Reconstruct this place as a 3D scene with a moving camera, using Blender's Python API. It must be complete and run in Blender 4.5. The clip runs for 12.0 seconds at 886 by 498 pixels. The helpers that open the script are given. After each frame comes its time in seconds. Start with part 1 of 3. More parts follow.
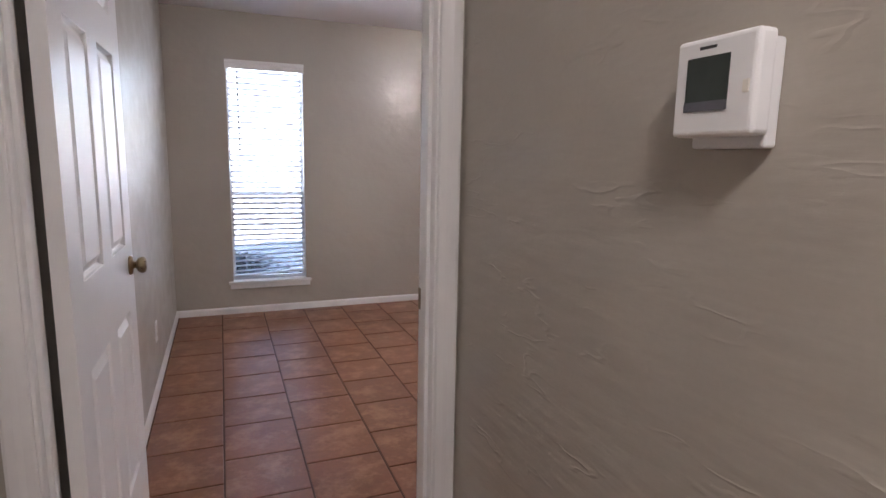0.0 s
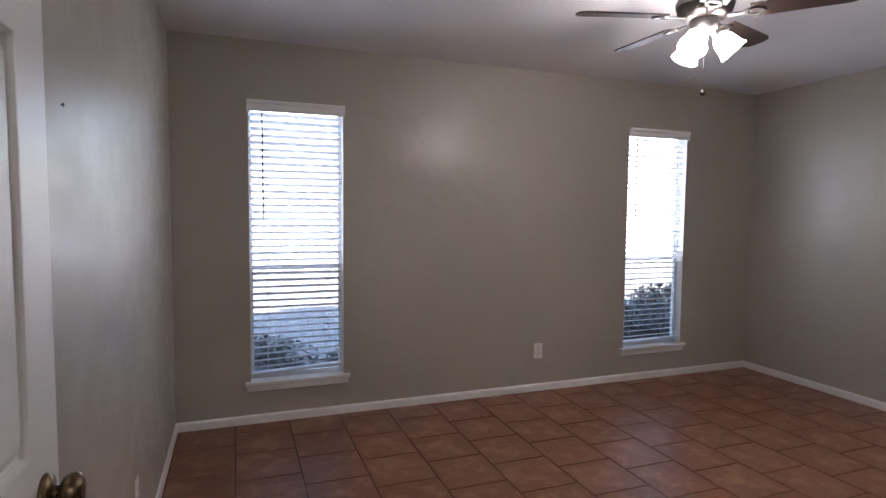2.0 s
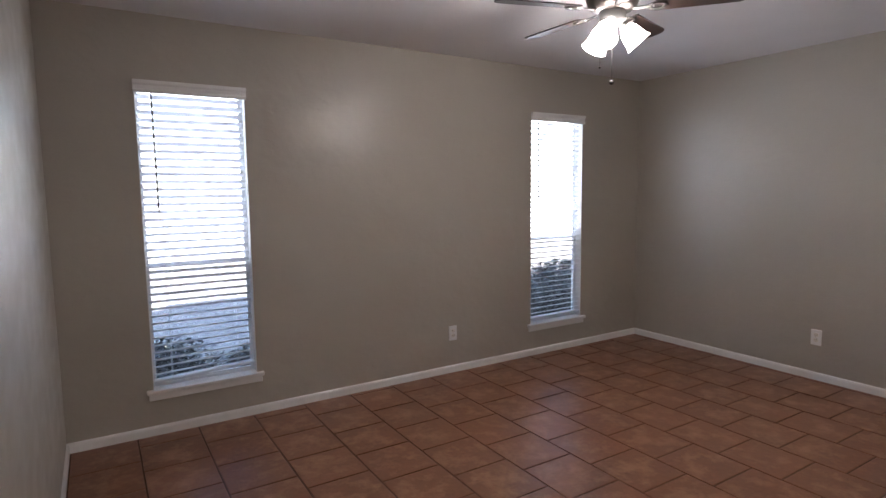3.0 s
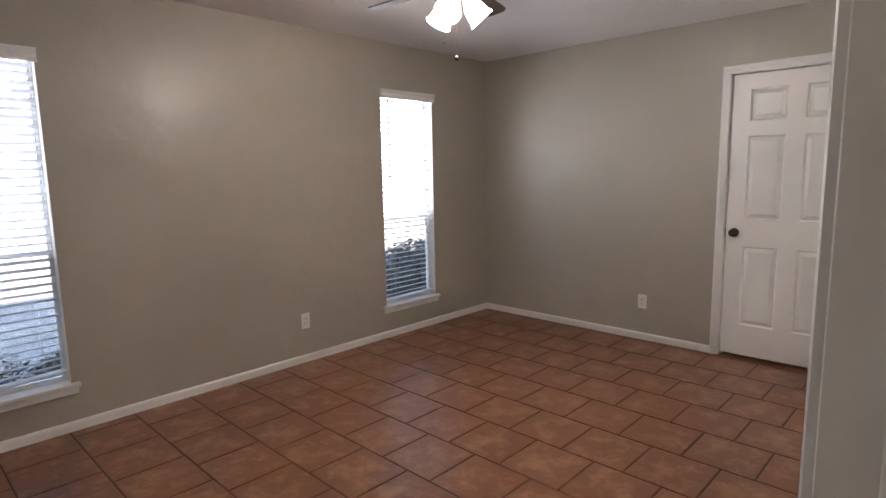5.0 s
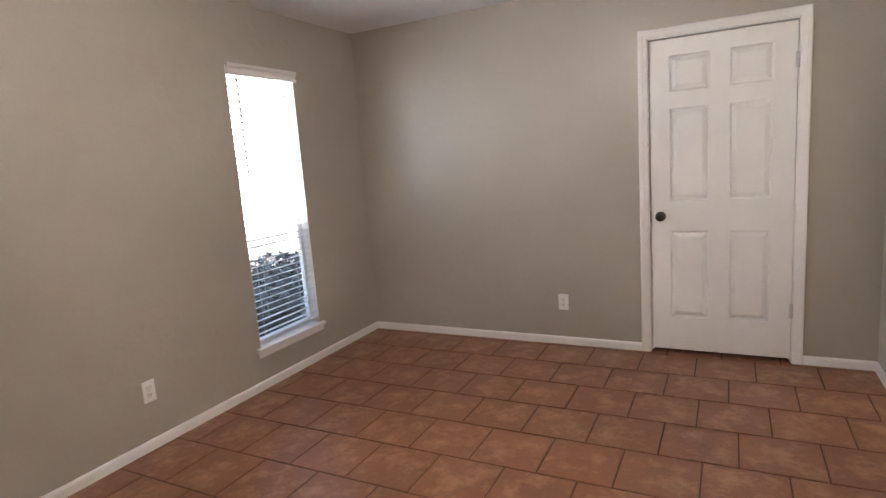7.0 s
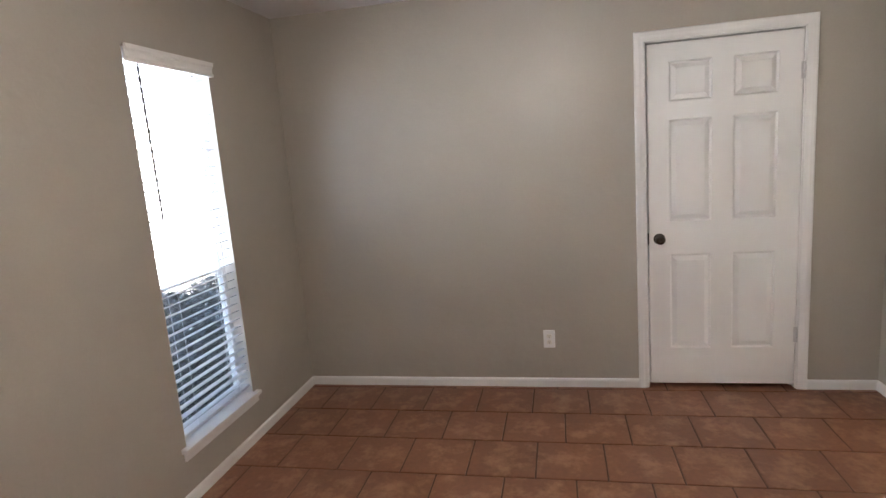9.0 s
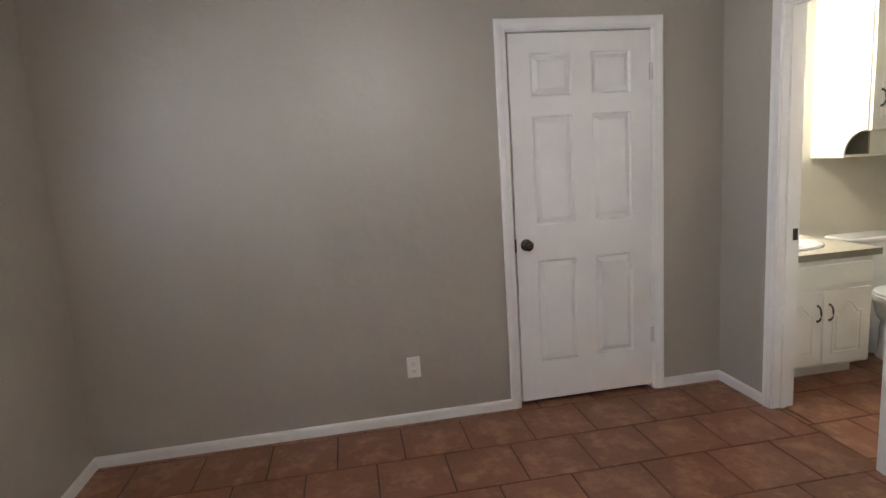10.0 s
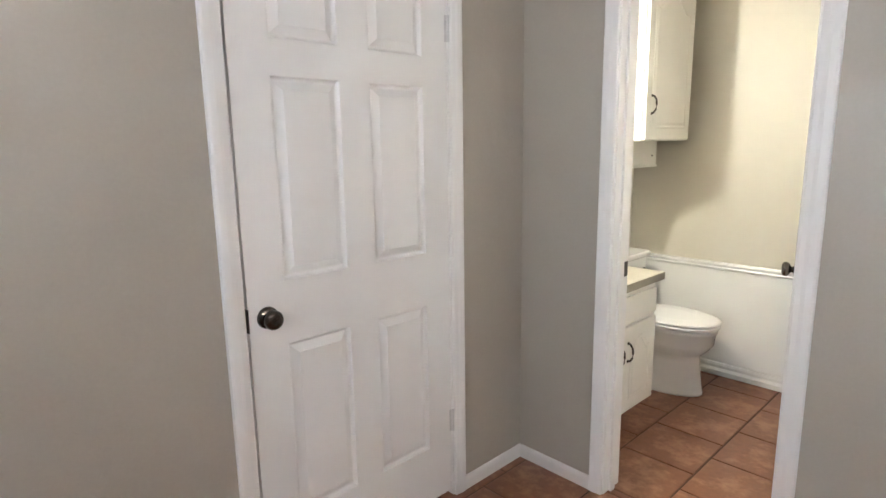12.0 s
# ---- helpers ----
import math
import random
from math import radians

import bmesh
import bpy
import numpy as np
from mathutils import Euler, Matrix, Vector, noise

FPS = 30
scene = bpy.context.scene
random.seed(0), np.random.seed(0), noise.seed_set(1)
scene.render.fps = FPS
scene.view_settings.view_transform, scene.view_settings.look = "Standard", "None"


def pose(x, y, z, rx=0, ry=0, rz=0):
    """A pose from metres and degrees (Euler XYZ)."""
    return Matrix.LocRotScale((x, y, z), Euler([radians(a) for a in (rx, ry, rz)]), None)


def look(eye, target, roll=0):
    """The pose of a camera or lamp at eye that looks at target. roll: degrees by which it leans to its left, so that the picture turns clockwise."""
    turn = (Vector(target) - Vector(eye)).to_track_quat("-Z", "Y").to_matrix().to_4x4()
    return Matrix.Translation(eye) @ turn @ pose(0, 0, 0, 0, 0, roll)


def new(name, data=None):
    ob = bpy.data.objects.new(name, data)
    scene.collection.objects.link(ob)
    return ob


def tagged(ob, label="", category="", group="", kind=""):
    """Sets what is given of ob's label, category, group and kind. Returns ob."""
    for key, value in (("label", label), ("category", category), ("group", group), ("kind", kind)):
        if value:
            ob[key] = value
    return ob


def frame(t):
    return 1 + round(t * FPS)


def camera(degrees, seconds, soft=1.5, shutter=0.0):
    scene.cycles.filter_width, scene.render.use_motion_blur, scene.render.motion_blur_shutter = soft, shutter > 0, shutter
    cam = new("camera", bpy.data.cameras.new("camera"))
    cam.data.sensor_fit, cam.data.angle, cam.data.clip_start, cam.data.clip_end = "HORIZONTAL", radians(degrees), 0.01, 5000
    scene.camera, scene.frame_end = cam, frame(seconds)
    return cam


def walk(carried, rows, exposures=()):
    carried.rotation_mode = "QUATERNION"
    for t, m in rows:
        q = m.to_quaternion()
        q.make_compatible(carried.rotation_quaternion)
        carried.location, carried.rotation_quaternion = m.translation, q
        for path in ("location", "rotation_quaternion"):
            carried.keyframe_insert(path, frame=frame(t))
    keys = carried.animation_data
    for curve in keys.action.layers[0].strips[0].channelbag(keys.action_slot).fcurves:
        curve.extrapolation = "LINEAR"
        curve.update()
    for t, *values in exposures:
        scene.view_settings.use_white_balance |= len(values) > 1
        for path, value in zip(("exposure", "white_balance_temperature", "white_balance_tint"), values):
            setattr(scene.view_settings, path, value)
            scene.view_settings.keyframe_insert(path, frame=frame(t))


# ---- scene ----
cam = camera(76.6, 12.0)
PATH = [
    (0, (0.053, 0.576, 1.326), (0.779, 2.413, 1.009), 1.1),
    (0.3, (0.081, 0.769, 1.4), (0.738, 2.635, 1.101), 1.5),
    (0.5, (0.079, 0.932, 1.36), (0.683, 2.82, 1.1), -0.1),
    (0.8, (0.07, 1.089, 1.38), (0.629, 2.995, 1.141), 0.2),
    (1, (0.061, 1.238, 1.38), (0.597, 3.153, 1.161), 0.4),
    (1.5, (0.032, 1.549, 1.4), (0.661, 3.44, 1.237), 0.3),
    (2, (0.029, 1.74, 1.39), (0.725, 3.61, 1.254), 0.6),
    (2.5, (-0.016, 1.874, 1.398), (0.855, 3.668, 1.249), 0.1),
    (2.8, (-0.041, 1.858, 1.414), (0.923, 3.602, 1.246), -0.4),
    (3, (-0.11, 1.851, 1.429), (0.935, 3.544, 1.223), -0.7),
    (3.2, (-0.119, 1.859, 1.427), (0.962, 3.527, 1.202), -0.8),
    (4.8, (-0.035, 1.895, 1.429), (1.346, 3.318, 1.165), -1.4),
    (5, (-0.007, 1.924, 1.419), (1.422, 3.293, 1.138), -1.0),
    (5.5, (0.137, 2.041, 1.406), (1.628, 3.334, 1.083), -0.7),
    (6, (0.28, 2.214, 1.4), (1.819, 3.44, 1.04), -1.2),
    (6.5, (0.34, 2.531, 1.414), (1.993, 3.605, 1.077), -2.3),
    (7, (0.466, 2.783, 1.412), (2.217, 3.694, 1.092), -4.2),
    (7.2, (0.496, 2.887, 1.419), (2.265, 3.766, 1.105), -4.4),
    (8.8, (0.839, 3.650, 1.460), (2.759, 4.122, 1.158), -3.8),
    (9, (0.906, 3.76, 1.528), (2.834, 4.172, 1.191), -4.4),
    (9.5, (1.145, 4.041, 1.476), (3.114, 4.142, 1.14), -4.8),
    (10, (1.458, 4.136, 1.431), (3.405, 3.812, 1.11), -3.8),
    (10.5, (1.787, 4.103, 1.444), (3.635, 3.404, 1.133), -2.8),
    (11, (2.173, 4.096, 1.454), (3.852, 3.056, 1.14), -1.9),
    (11.5, (2.547, 4.044, 1.431), (4.091, 2.818, 1.097), -1.6),
    (12, (2.868, 3.9, 1.417), (4.295, 2.547, 1.053), -0.9),
]
walk(cam, [(t, look(eye, target, roll)) for t, eye, target, roll in PATH],
     [(0.0, 4.08, 6200, 21), (0.5, 3.84, 6220, 20), (1.0, 3.92, 6280, 20), (2.0, 3.34, 6280, 19), (2.5, 3.34, 6300, 18), (3.2, 3.48, 6500, 18), (5.0, 3.70, 6950, 17), (5.5, 4.13, 7050, 17), (6.0, 4.35, 7100, 17),
      (7.0, 4.12, 7000, 16), (9.0, 4.02, 6800, 14), (9.5, 3.58, 6650, 13), (10.5, 3.82, 6550, 13), (11.0, 4.00, 6520, 12), (11.5, 4.34, 6500, 12), (12.0, 4.28, 6480, 12)])

# ---- world and sun ----
world = bpy.data.worlds.new("sky")
scene.world = world
world.use_nodes = True
wn = world.node_tree.nodes
sky = wn.new("ShaderNodeTexSky")
sky.sky_type, sky.sun_disc = "NISHITA", False
sky.sun_elevation, sky.sun_rotation = radians(31), radians(195)
world.node_tree.links.new(sky.outputs[0], wn["Background"].inputs[0])
wn["Background"].inputs[1].default_value = 0.15
sun = new("sun", bpy.data.lights.new("sun", "SUN"))
sun.data.energy, sun.data.angle, sun.data.color = 5.0, radians(0.5), (1.0, 0.94, 0.86)
sun.matrix_world = look((0, 0, 0), (math.sin(radians(15)), math.cos(radians(15)), -math.tan(radians(31))))
# the sky's light in the upper part of each window opening
for wx, watts in ((0.415, 0.75), (3.318, 1.3)):
    day = new("window_daylight", bpy.data.lights.new("window_daylight", "AREA"))
    day.data.shape, day.data.size, day.data.size_y = "RECTANGLE", 0.56, 1.0
    day.data.energy, day.data.color = watts, (0.78, 0.88, 1.0)
    day.matrix_world = look((wx, 5.632, 1.56), (wx, 0.0, 1.56))
LAMP_FAN, LAMP_BATH, LAMP_HALL = 6.8, 74.0, 6.4

# ---- plan, in metres ----
X0, X1, Y0, Y1, H = -0.33, 4.365, 2.01, 5.50, 2.44
T = 0.115
YH = Y0 - T
HALL_X0, HALL_X1 = -0.40, 0.62
BX0, BX1, BY0 = 2.75, 4.70, 0.42
ENTRY = (-0.322, 0.55)
STORE = (1.05, 1.81)
BATH = (3.333, 3.932)
CLOSET = (2.443, 3.255)
DOOR_H = 2.045
WIN = ((0.115, 0.715), (3.02, 3.615))
WZ0, WZ1 = 0.275, 2.07


# ---- materials ----
def material(name, colour, rough=0.5, metal=0.0, vary=0.06, scale=6.0, fine=0.0, fine_scale=300.0, bump=0.0, bump_scale=120.0,
             random_tone=0.0, gloss=0.5, rough_vary=0.015, coat=0.0, detail=4.0, streak=1.0):
    """Principled paint with cloudy tone, fine grain, uneven gloss and relief."""
    m = bpy.data.materials.new(name)
    m.use_nodes = True
    nt = m.node_tree
    n, lk = nt.nodes, nt.links.new
    b = n["Principled BSDF"]
    b.inputs["Roughness"].default_value = rough
    b.inputs["Metallic"].default_value = metal
    b.inputs["Specular IOR Level"].default_value = gloss
    b.inputs["Coat Weight"].default_value = coat
    geo = n.new("ShaderNodeNewGeometry")
    cloud = n.new("ShaderNodeTexNoise")
    cloud.inputs["Scale"].default_value, cloud.inputs["Detail"].default_value = scale, detail
    lk(geo.outputs["Position"], cloud.inputs["Vector"])
    grain = n.new("ShaderNodeTexNoise")
    grain.inputs["Scale"].default_value = fine_scale
    lk(geo.outputs["Position"], grain.inputs["Vector"])
    tone = n.new("ShaderNodeMapRange")
    tone.inputs[1].default_value, tone.inputs[2].default_value = 0.22, 0.78
    tone.inputs[3].default_value, tone.inputs[4].default_value = 1 - vary, 1 + vary
    lk(cloud.outputs[0], tone.inputs[0])
    fine_tone = n.new("ShaderNodeMapRange")
    fine_tone.inputs[1].default_value, fine_tone.inputs[2].default_value = 0.22, 0.78
    fine_tone.inputs[3].default_value, fine_tone.inputs[4].default_value = 1 - fine, 1 + fine
    lk(grain.outputs[0], fine_tone.inputs[0])
    mul = n.new("ShaderNodeMath")
    mul.operation = "MULTIPLY"
    lk(tone.outputs[0], mul.inputs[0])
    lk(fine_tone.outputs[0], mul.inputs[1])
    value = mul.outputs[0]
    if random_tone:
        info = n.new("ShaderNodeObjectInfo")
        rr = n.new("ShaderNodeMapRange")
        rr.inputs[3].default_value, rr.inputs[4].default_value = 1 - random_tone, 1 + random_tone
        lk(info.outputs["Random"], rr.inputs[0])
        mul2 = n.new("ShaderNodeMath")
        mul2.operation = "MULTIPLY"
        lk(value, mul2.inputs[0])
        lk(rr.outputs[0], mul2.inputs[1])
        value = mul2.outputs[0]
    mix = n.new("ShaderNodeVectorMath")
    mix.operation = "SCALE"
    mix.inputs[0].default_value = colour
    lk(value, mix.inputs["Scale"])
    lk(mix.outputs[0], b.inputs["Base Color"])
    rv = n.new("ShaderNodeMapRange")
    rv.inputs[1].default_value, rv.inputs[2].default_value = 0.22, 0.78
    rv.inputs[3].default_value, rv.inputs[4].default_value = max(0.02, rough - rough_vary), min(1, rough + rough_vary)
    lk(cloud.outputs[0], rv.inputs[0])
    lk(rv.outputs[0], b.inputs["Roughness"])
    if bump:
        relief = n.new("ShaderNodeTexNoise")
        relief.inputs["Scale"].default_value, relief.inputs["Detail"].default_value = bump_scale, 3
        stretch = n.new("ShaderNodeVectorMath")
        stretch.operation = "MULTIPLY"
        stretch.inputs[1].default_value = (1, 1, streak)
        lk(geo.outputs["Position"], stretch.inputs[0])
        lk(stretch.outputs[0], relief.inputs["Vector"])
        bp = n.new("ShaderNodeBump")
        bp.inputs["Strength"].default_value, bp.inputs["Distance"].default_value = 1.0, bump
        lk(relief.outputs[0], bp.inputs["Height"])
        lk(bp.outputs[0], b.inputs["Normal"])
    return m


def glowing(name, colour, strength):
    m = bpy.data.materials.new(name)
    m.use_nodes = True
    b = m.node_tree.nodes["Principled BSDF"]
    b.inputs["Base Color"].default_value = (0.85, 0.85, 0.82, 1)
    b.inputs["Emission Color"].default_value = (*colour, 1)
    b.inputs["Emission Strength"].default_value = strength
    return m


def plaster(name, colour, run=(1.0, 1.0, 1.0), rough=0.34, ridge=0.00035):
    """Painted skip-trowel plaster: soft waves, thin broken ridges drawn out along run, patchy sheen."""
    m = material(name, colour, rough, vary=0.035, scale=1.4, fine=0.02, fine_scale=90)
    nt = m.node_tree
    n, lk = nt.nodes, nt.links.new
    b = n["Principled BSDF"]
    geo = n.new("ShaderNodeNewGeometry")
    drawn = n.new("ShaderNodeVectorMath")
    drawn.operation = "MULTIPLY"
    drawn.inputs[1].default_value = run
    lk(geo.outputs["Position"], drawn.inputs[0])

    def noise(scale, detail, twist=0.0):
        t = n.new("ShaderNodeTexNoise")
        t.inputs["Scale"].default_value, t.inputs["Detail"].default_value, t.inputs["Distortion"].default_value = scale, detail, twist
        lk(drawn.outputs[0], t.inputs["Vector"])
        return t.outputs[0]

    def ramp(src, a, b_, c, d):
        r = n.new("ShaderNodeMapRange")
        for k, v in enumerate((a, b_, c, d)):
            r.inputs[k + 1].default_value = v
        lk(src, r.inputs[0])
        return r.outputs[0]

    def maths(op, x, y):
        q = n.new("ShaderNodeMath")
        q.operation = op
        for k, v in enumerate((x, y)):
            if isinstance(v, (int, float)):
                q.inputs[k].default_value = v
            else:
                lk(v, q.inputs[k])
        return q.outputs[0]
    waves = noise(5.0, 2.0)
    trowel = noise(11.0, 2.0, 0.15)
    crest = ramp(maths("ABSOLUTE", maths("SUBTRACT", trowel, 0.5), 0.0), 0.0, 0.040, 1.0, 0.0)
    patches = ramp(noise(6.5, 2.0), 0.52, 0.70, 0.0, 1.0)
    broken = maths("MULTIPLY", crest, patches)
    lumps = noise(30.0, 3.0)
    h = maths("ADD", maths("MULTIPLY", waves, 0.0060), maths("MULTIPLY", broken, ridge))
    h = maths("ADD", h, maths("MULTIPLY", trowel, 0.0021))
    h = maths("ADD", h, maths("MULTIPLY", lumps, 0.00055))
    bp = n.new("ShaderNodeBump")
    bp.inputs["Strength"].default_value, bp.inputs["Distance"].default_value = 1.0, 1.0
    lk(h, bp.inputs["Height"])
    lk(bp.outputs[0], b.inputs["Normal"])
    lk(ramp(noise(9.0, 5.0), 0.38, 0.62, rough - 0.03, rough + 0.08), b.inputs["Roughness"])
    return m


M_WALL = plaster("taupe_wall_paint", (0.412, 0.376, 0.320), (1.0, 1.0, 1.3))
M_WALL_HALL = plaster("taupe_hall_wall_paint", (0.412, 0.376, 0.320), (1.0, 0.55, 2.2), ridge=0.0011)
M_WALL_WEST = plaster("taupe_streaked_wall_paint", (0.412, 0.376, 0.320), (1.0, 0.55, 0.9), rough=0.37)
M_CEIL = material("white_ceiling_paint", (0.74, 0.72, 0.72), 0.8, vary=0.03, scale=2, bump=0.002, bump_scale=45)
M_TRIM = material("white_gloss_trim", (0.80, 0.79, 0.77), 0.32, vary=0.02, scale=5)
M_DOOR = material("white_door_paint", (0.815, 0.805, 0.785), 0.36, vary=0.02, scale=4)
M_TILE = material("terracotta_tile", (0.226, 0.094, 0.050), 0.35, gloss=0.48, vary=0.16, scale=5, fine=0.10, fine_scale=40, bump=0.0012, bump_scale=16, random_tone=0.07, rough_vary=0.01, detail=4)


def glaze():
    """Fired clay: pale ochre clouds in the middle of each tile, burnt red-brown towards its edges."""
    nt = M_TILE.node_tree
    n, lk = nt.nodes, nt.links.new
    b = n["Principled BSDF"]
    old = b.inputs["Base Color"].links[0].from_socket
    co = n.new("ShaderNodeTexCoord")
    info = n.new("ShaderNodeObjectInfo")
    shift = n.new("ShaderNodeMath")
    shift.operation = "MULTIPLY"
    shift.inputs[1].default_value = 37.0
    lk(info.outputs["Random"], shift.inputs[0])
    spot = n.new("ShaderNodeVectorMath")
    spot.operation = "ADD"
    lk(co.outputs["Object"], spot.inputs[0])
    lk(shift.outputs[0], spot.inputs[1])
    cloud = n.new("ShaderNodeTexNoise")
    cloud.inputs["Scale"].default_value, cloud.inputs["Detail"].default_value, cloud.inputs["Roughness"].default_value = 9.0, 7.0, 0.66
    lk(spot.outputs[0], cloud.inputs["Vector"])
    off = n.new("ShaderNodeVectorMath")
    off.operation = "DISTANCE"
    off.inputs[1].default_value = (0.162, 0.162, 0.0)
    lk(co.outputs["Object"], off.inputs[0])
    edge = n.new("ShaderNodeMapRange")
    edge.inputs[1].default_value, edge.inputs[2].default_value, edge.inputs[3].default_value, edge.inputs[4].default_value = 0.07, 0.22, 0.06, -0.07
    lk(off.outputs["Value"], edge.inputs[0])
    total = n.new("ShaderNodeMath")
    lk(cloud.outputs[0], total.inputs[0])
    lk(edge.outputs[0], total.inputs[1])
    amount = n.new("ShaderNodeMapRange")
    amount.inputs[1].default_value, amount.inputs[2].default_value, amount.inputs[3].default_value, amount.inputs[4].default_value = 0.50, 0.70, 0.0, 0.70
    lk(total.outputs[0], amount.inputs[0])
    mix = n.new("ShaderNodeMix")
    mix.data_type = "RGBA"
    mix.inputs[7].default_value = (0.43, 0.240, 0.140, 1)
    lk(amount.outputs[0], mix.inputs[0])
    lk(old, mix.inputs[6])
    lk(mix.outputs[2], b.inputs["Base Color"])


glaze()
M_GROUT = material("brown_grout", (0.092, 0.051, 0.034), 0.9, vary=0.25, scale=14, fine=0.15, bump=0.001, bump_scale=160)
M_BLIND = material("white_vinyl_slat", (0.80, 0.81, 0.83), 0.4, vary=0.02, scale=8, random_tone=0.03)
bt = M_BLIND.node_tree
thin = bt.nodes.new("ShaderNodeBsdfTranslucent")
thin.inputs[0].default_value = (0.80, 0.82, 0.85, 1)
blend = bt.nodes.new("ShaderNodeMixShader")
blend.inputs[0].default_value = 0.43
bt.links.new(bt.nodes["Principled BSDF"].outputs[0], blend.inputs[1])
bt.links.new(thin.outputs[0], blend.inputs[2])
bt.links.new(blend.outputs[0], bt.nodes["Material Output"].inputs[0])
M_FRAME = material("white_window_frame", (0.82, 0.82, 0.82), 0.4, vary=0.05, scale=8)
M_BRASS = material("tarnished_antique_brass", (0.21, 0.155, 0.085), 0.28, 1.0, vary=0.25, scale=40)
M_BRONZE = material("dark_pewter", (0.10, 0.088, 0.075), 0.24, 1.0, vary=0.2, scale=50)
M_HINGE = material("painted_steel_hinge", (0.62, 0.61, 0.60), 0.4, 0.2, vary=0.1, scale=40)
M_DARKMETAL = material("dark_bronze_metal", (0.05, 0.042, 0.036), 0.35, 0.8, vary=0.15, scale=30)
M_WALNUT = material("dark_walnut_veneer", (0.028, 0.016, 0.012), 0.42, vary=0.3, scale=18, fine=0.12, fine_scale=120)
M_IRON = material("aged_pewter_arm", (0.085, 0.080, 0.076), 0.42, 0.9, vary=0.12, scale=40)
M_NICKEL = material("brushed_nickel", (0.26, 0.25, 0.24), 0.45, 1.0, vary=0.06, scale=40)
M_PLASTIC = material("white_plastic", (0.80, 0.80, 0.79), 0.38, vary=0.02, scale=20)
M_IVORY = material("ivory_plastic", (0.76, 0.73, 0.66), 0.38, vary=0.03, scale=20)
M_SLOT = material("dark_slot", (0.03, 0.03, 0.03), 0.6)
M_SCREEN = material("green_grey_display", (0.030, 0.040, 0.034), 0.18, vary=0.12, scale=30)
M_SCREENBAR = material("pale_display_band", (0.10, 0.10, 0.115), 0.25, vary=0.1, scale=40)
M_PORCELAIN = material("white_porcelain", (0.84, 0.84, 0.81), 0.1, vary=0.015, scale=6, rough_vary=0.03, coat=0.4)
M_SEAT = material("white_seat_plastic", (0.85, 0.85, 0.83), 0.22, vary=0.015, scale=6)
M_CABINET = material("cream_white_cabinet_paint", (0.80, 0.79, 0.73), 0.34, vary=0.03, scale=6, bump=0.0004, bump_scale=70)
M_COUNTER = material("beige_laminate_counter", (0.50, 0.47, 0.385), 0.3, vary=0.08, scale=24, fine=0.10, fine_scale=420)
M_EDGE = material("grey_olive_counter_edge", (0.29, 0.27, 0.21), 0.4, vary=0.08, scale=24, fine=0.10, fine_scale=420)
M_BATHWALL = material("beige_bath_wall_paint", (0.56, 0.53, 0.445), 0.5, vary=0.03, scale=1.6, bump=0.0018, bump_scale=14)
M_WAINSCOT = material("white_wainscot_paint", (0.80, 0.80, 0.77), 0.22, vary=0.02, scale=3, bump=0.0005, bump_scale=20)
M_RUBBER = material("dark_wooden_pull", (0.016, 0.010, 0.008), 0.6)
M_GROUND = material("dry_pale_lawn", (0.30, 0.29, 0.27), 0.95, vary=0.25, scale=2.5, fine=0.3, fine_scale=30)
M_LEAF = material("dark_glossy_leaf", (0.016, 0.022, 0.016), 0.32, gloss=0.5, vary=0.4, scale=12)
M_MULCH = material("dark_bark_mulch", (0.028, 0.021, 0.016), 0.95, vary=0.4, scale=14, fine=0.4, fine_scale=60, bump=0.01, bump_scale=30)
M_STEM = material("shrub_stem", (0.06, 0.045, 0.03), 0.9, vary=0.2, scale=20)
M_SHADE_BLOCK = material("shade_block_render", (0.34, 0.24, 0.19), 0.9, vary=0.15, scale=5)
M_SHADE = glowing("lit_frosted_shade", (1.0, 0.96, 0.92), LAMP_FAN)
M_BULB_BATH = glowing("lit_vanity_bulb", (1.0, 0.96, 0.86), LAMP_BATH)
M_BULB_HALL = glowing("lit_hall_dome", (1.0, 0.95, 0.89), LAMP_HALL)
M_GLASS = bpy.data.materials.new("clear_window_glass")
M_GLASS.use_nodes = True
gb = M_GLASS.node_tree.nodes["Principled BSDF"]
gb.inputs["Transmission Weight"].default_value, gb.inputs["Roughness"].default_value, gb.inputs["IOR"].default_value = 1.0, 0.0, 1.45


M_SCREEN_MESH = material("woven_insect_screen", (0.09, 0.10, 0.125), 0.8)
st = M_SCREEN_MESH.node_tree
clear = st.nodes.new("ShaderNodeBsdfTransparent")
weave = st.nodes.new("ShaderNodeMixShader")
weave.inputs[0].default_value = 0.24
st.links.new(clear.outputs[0], weave.inputs[1])
st.links.new(st.nodes["Principled BSDF"].outputs[0], weave.inputs[2])
st.links.new(weave.outputs[0], st.nodes["Material Output"].inputs[0])


# ---- mesh helpers ----
def finish(bm, name, mat, smooth=False):
    bmesh.ops.recalc_face_normals(bm, faces=bm.faces)
    me = bpy.data.meshes.new(name)
    bm.to_mesh(me)
    bm.free()
    me.materials.append(mat)
    if smooth:
        for p in me.polygons:
            p.use_smooth = True
    return me


def part(name, bm, mat, parent=None, label="", smooth=False):
    ob = new(name, finish(bm, name, mat, smooth))
    if parent:
        ob.parent = parent
    if label:
        ob["label"] = label
    return ob


def thing(name, m, label, category, group="", kind=""):
    ob = new(name)
    ob.empty_display_size = 0.1
    ob.matrix_world = m
    return tagged(ob, label, category, group, kind)


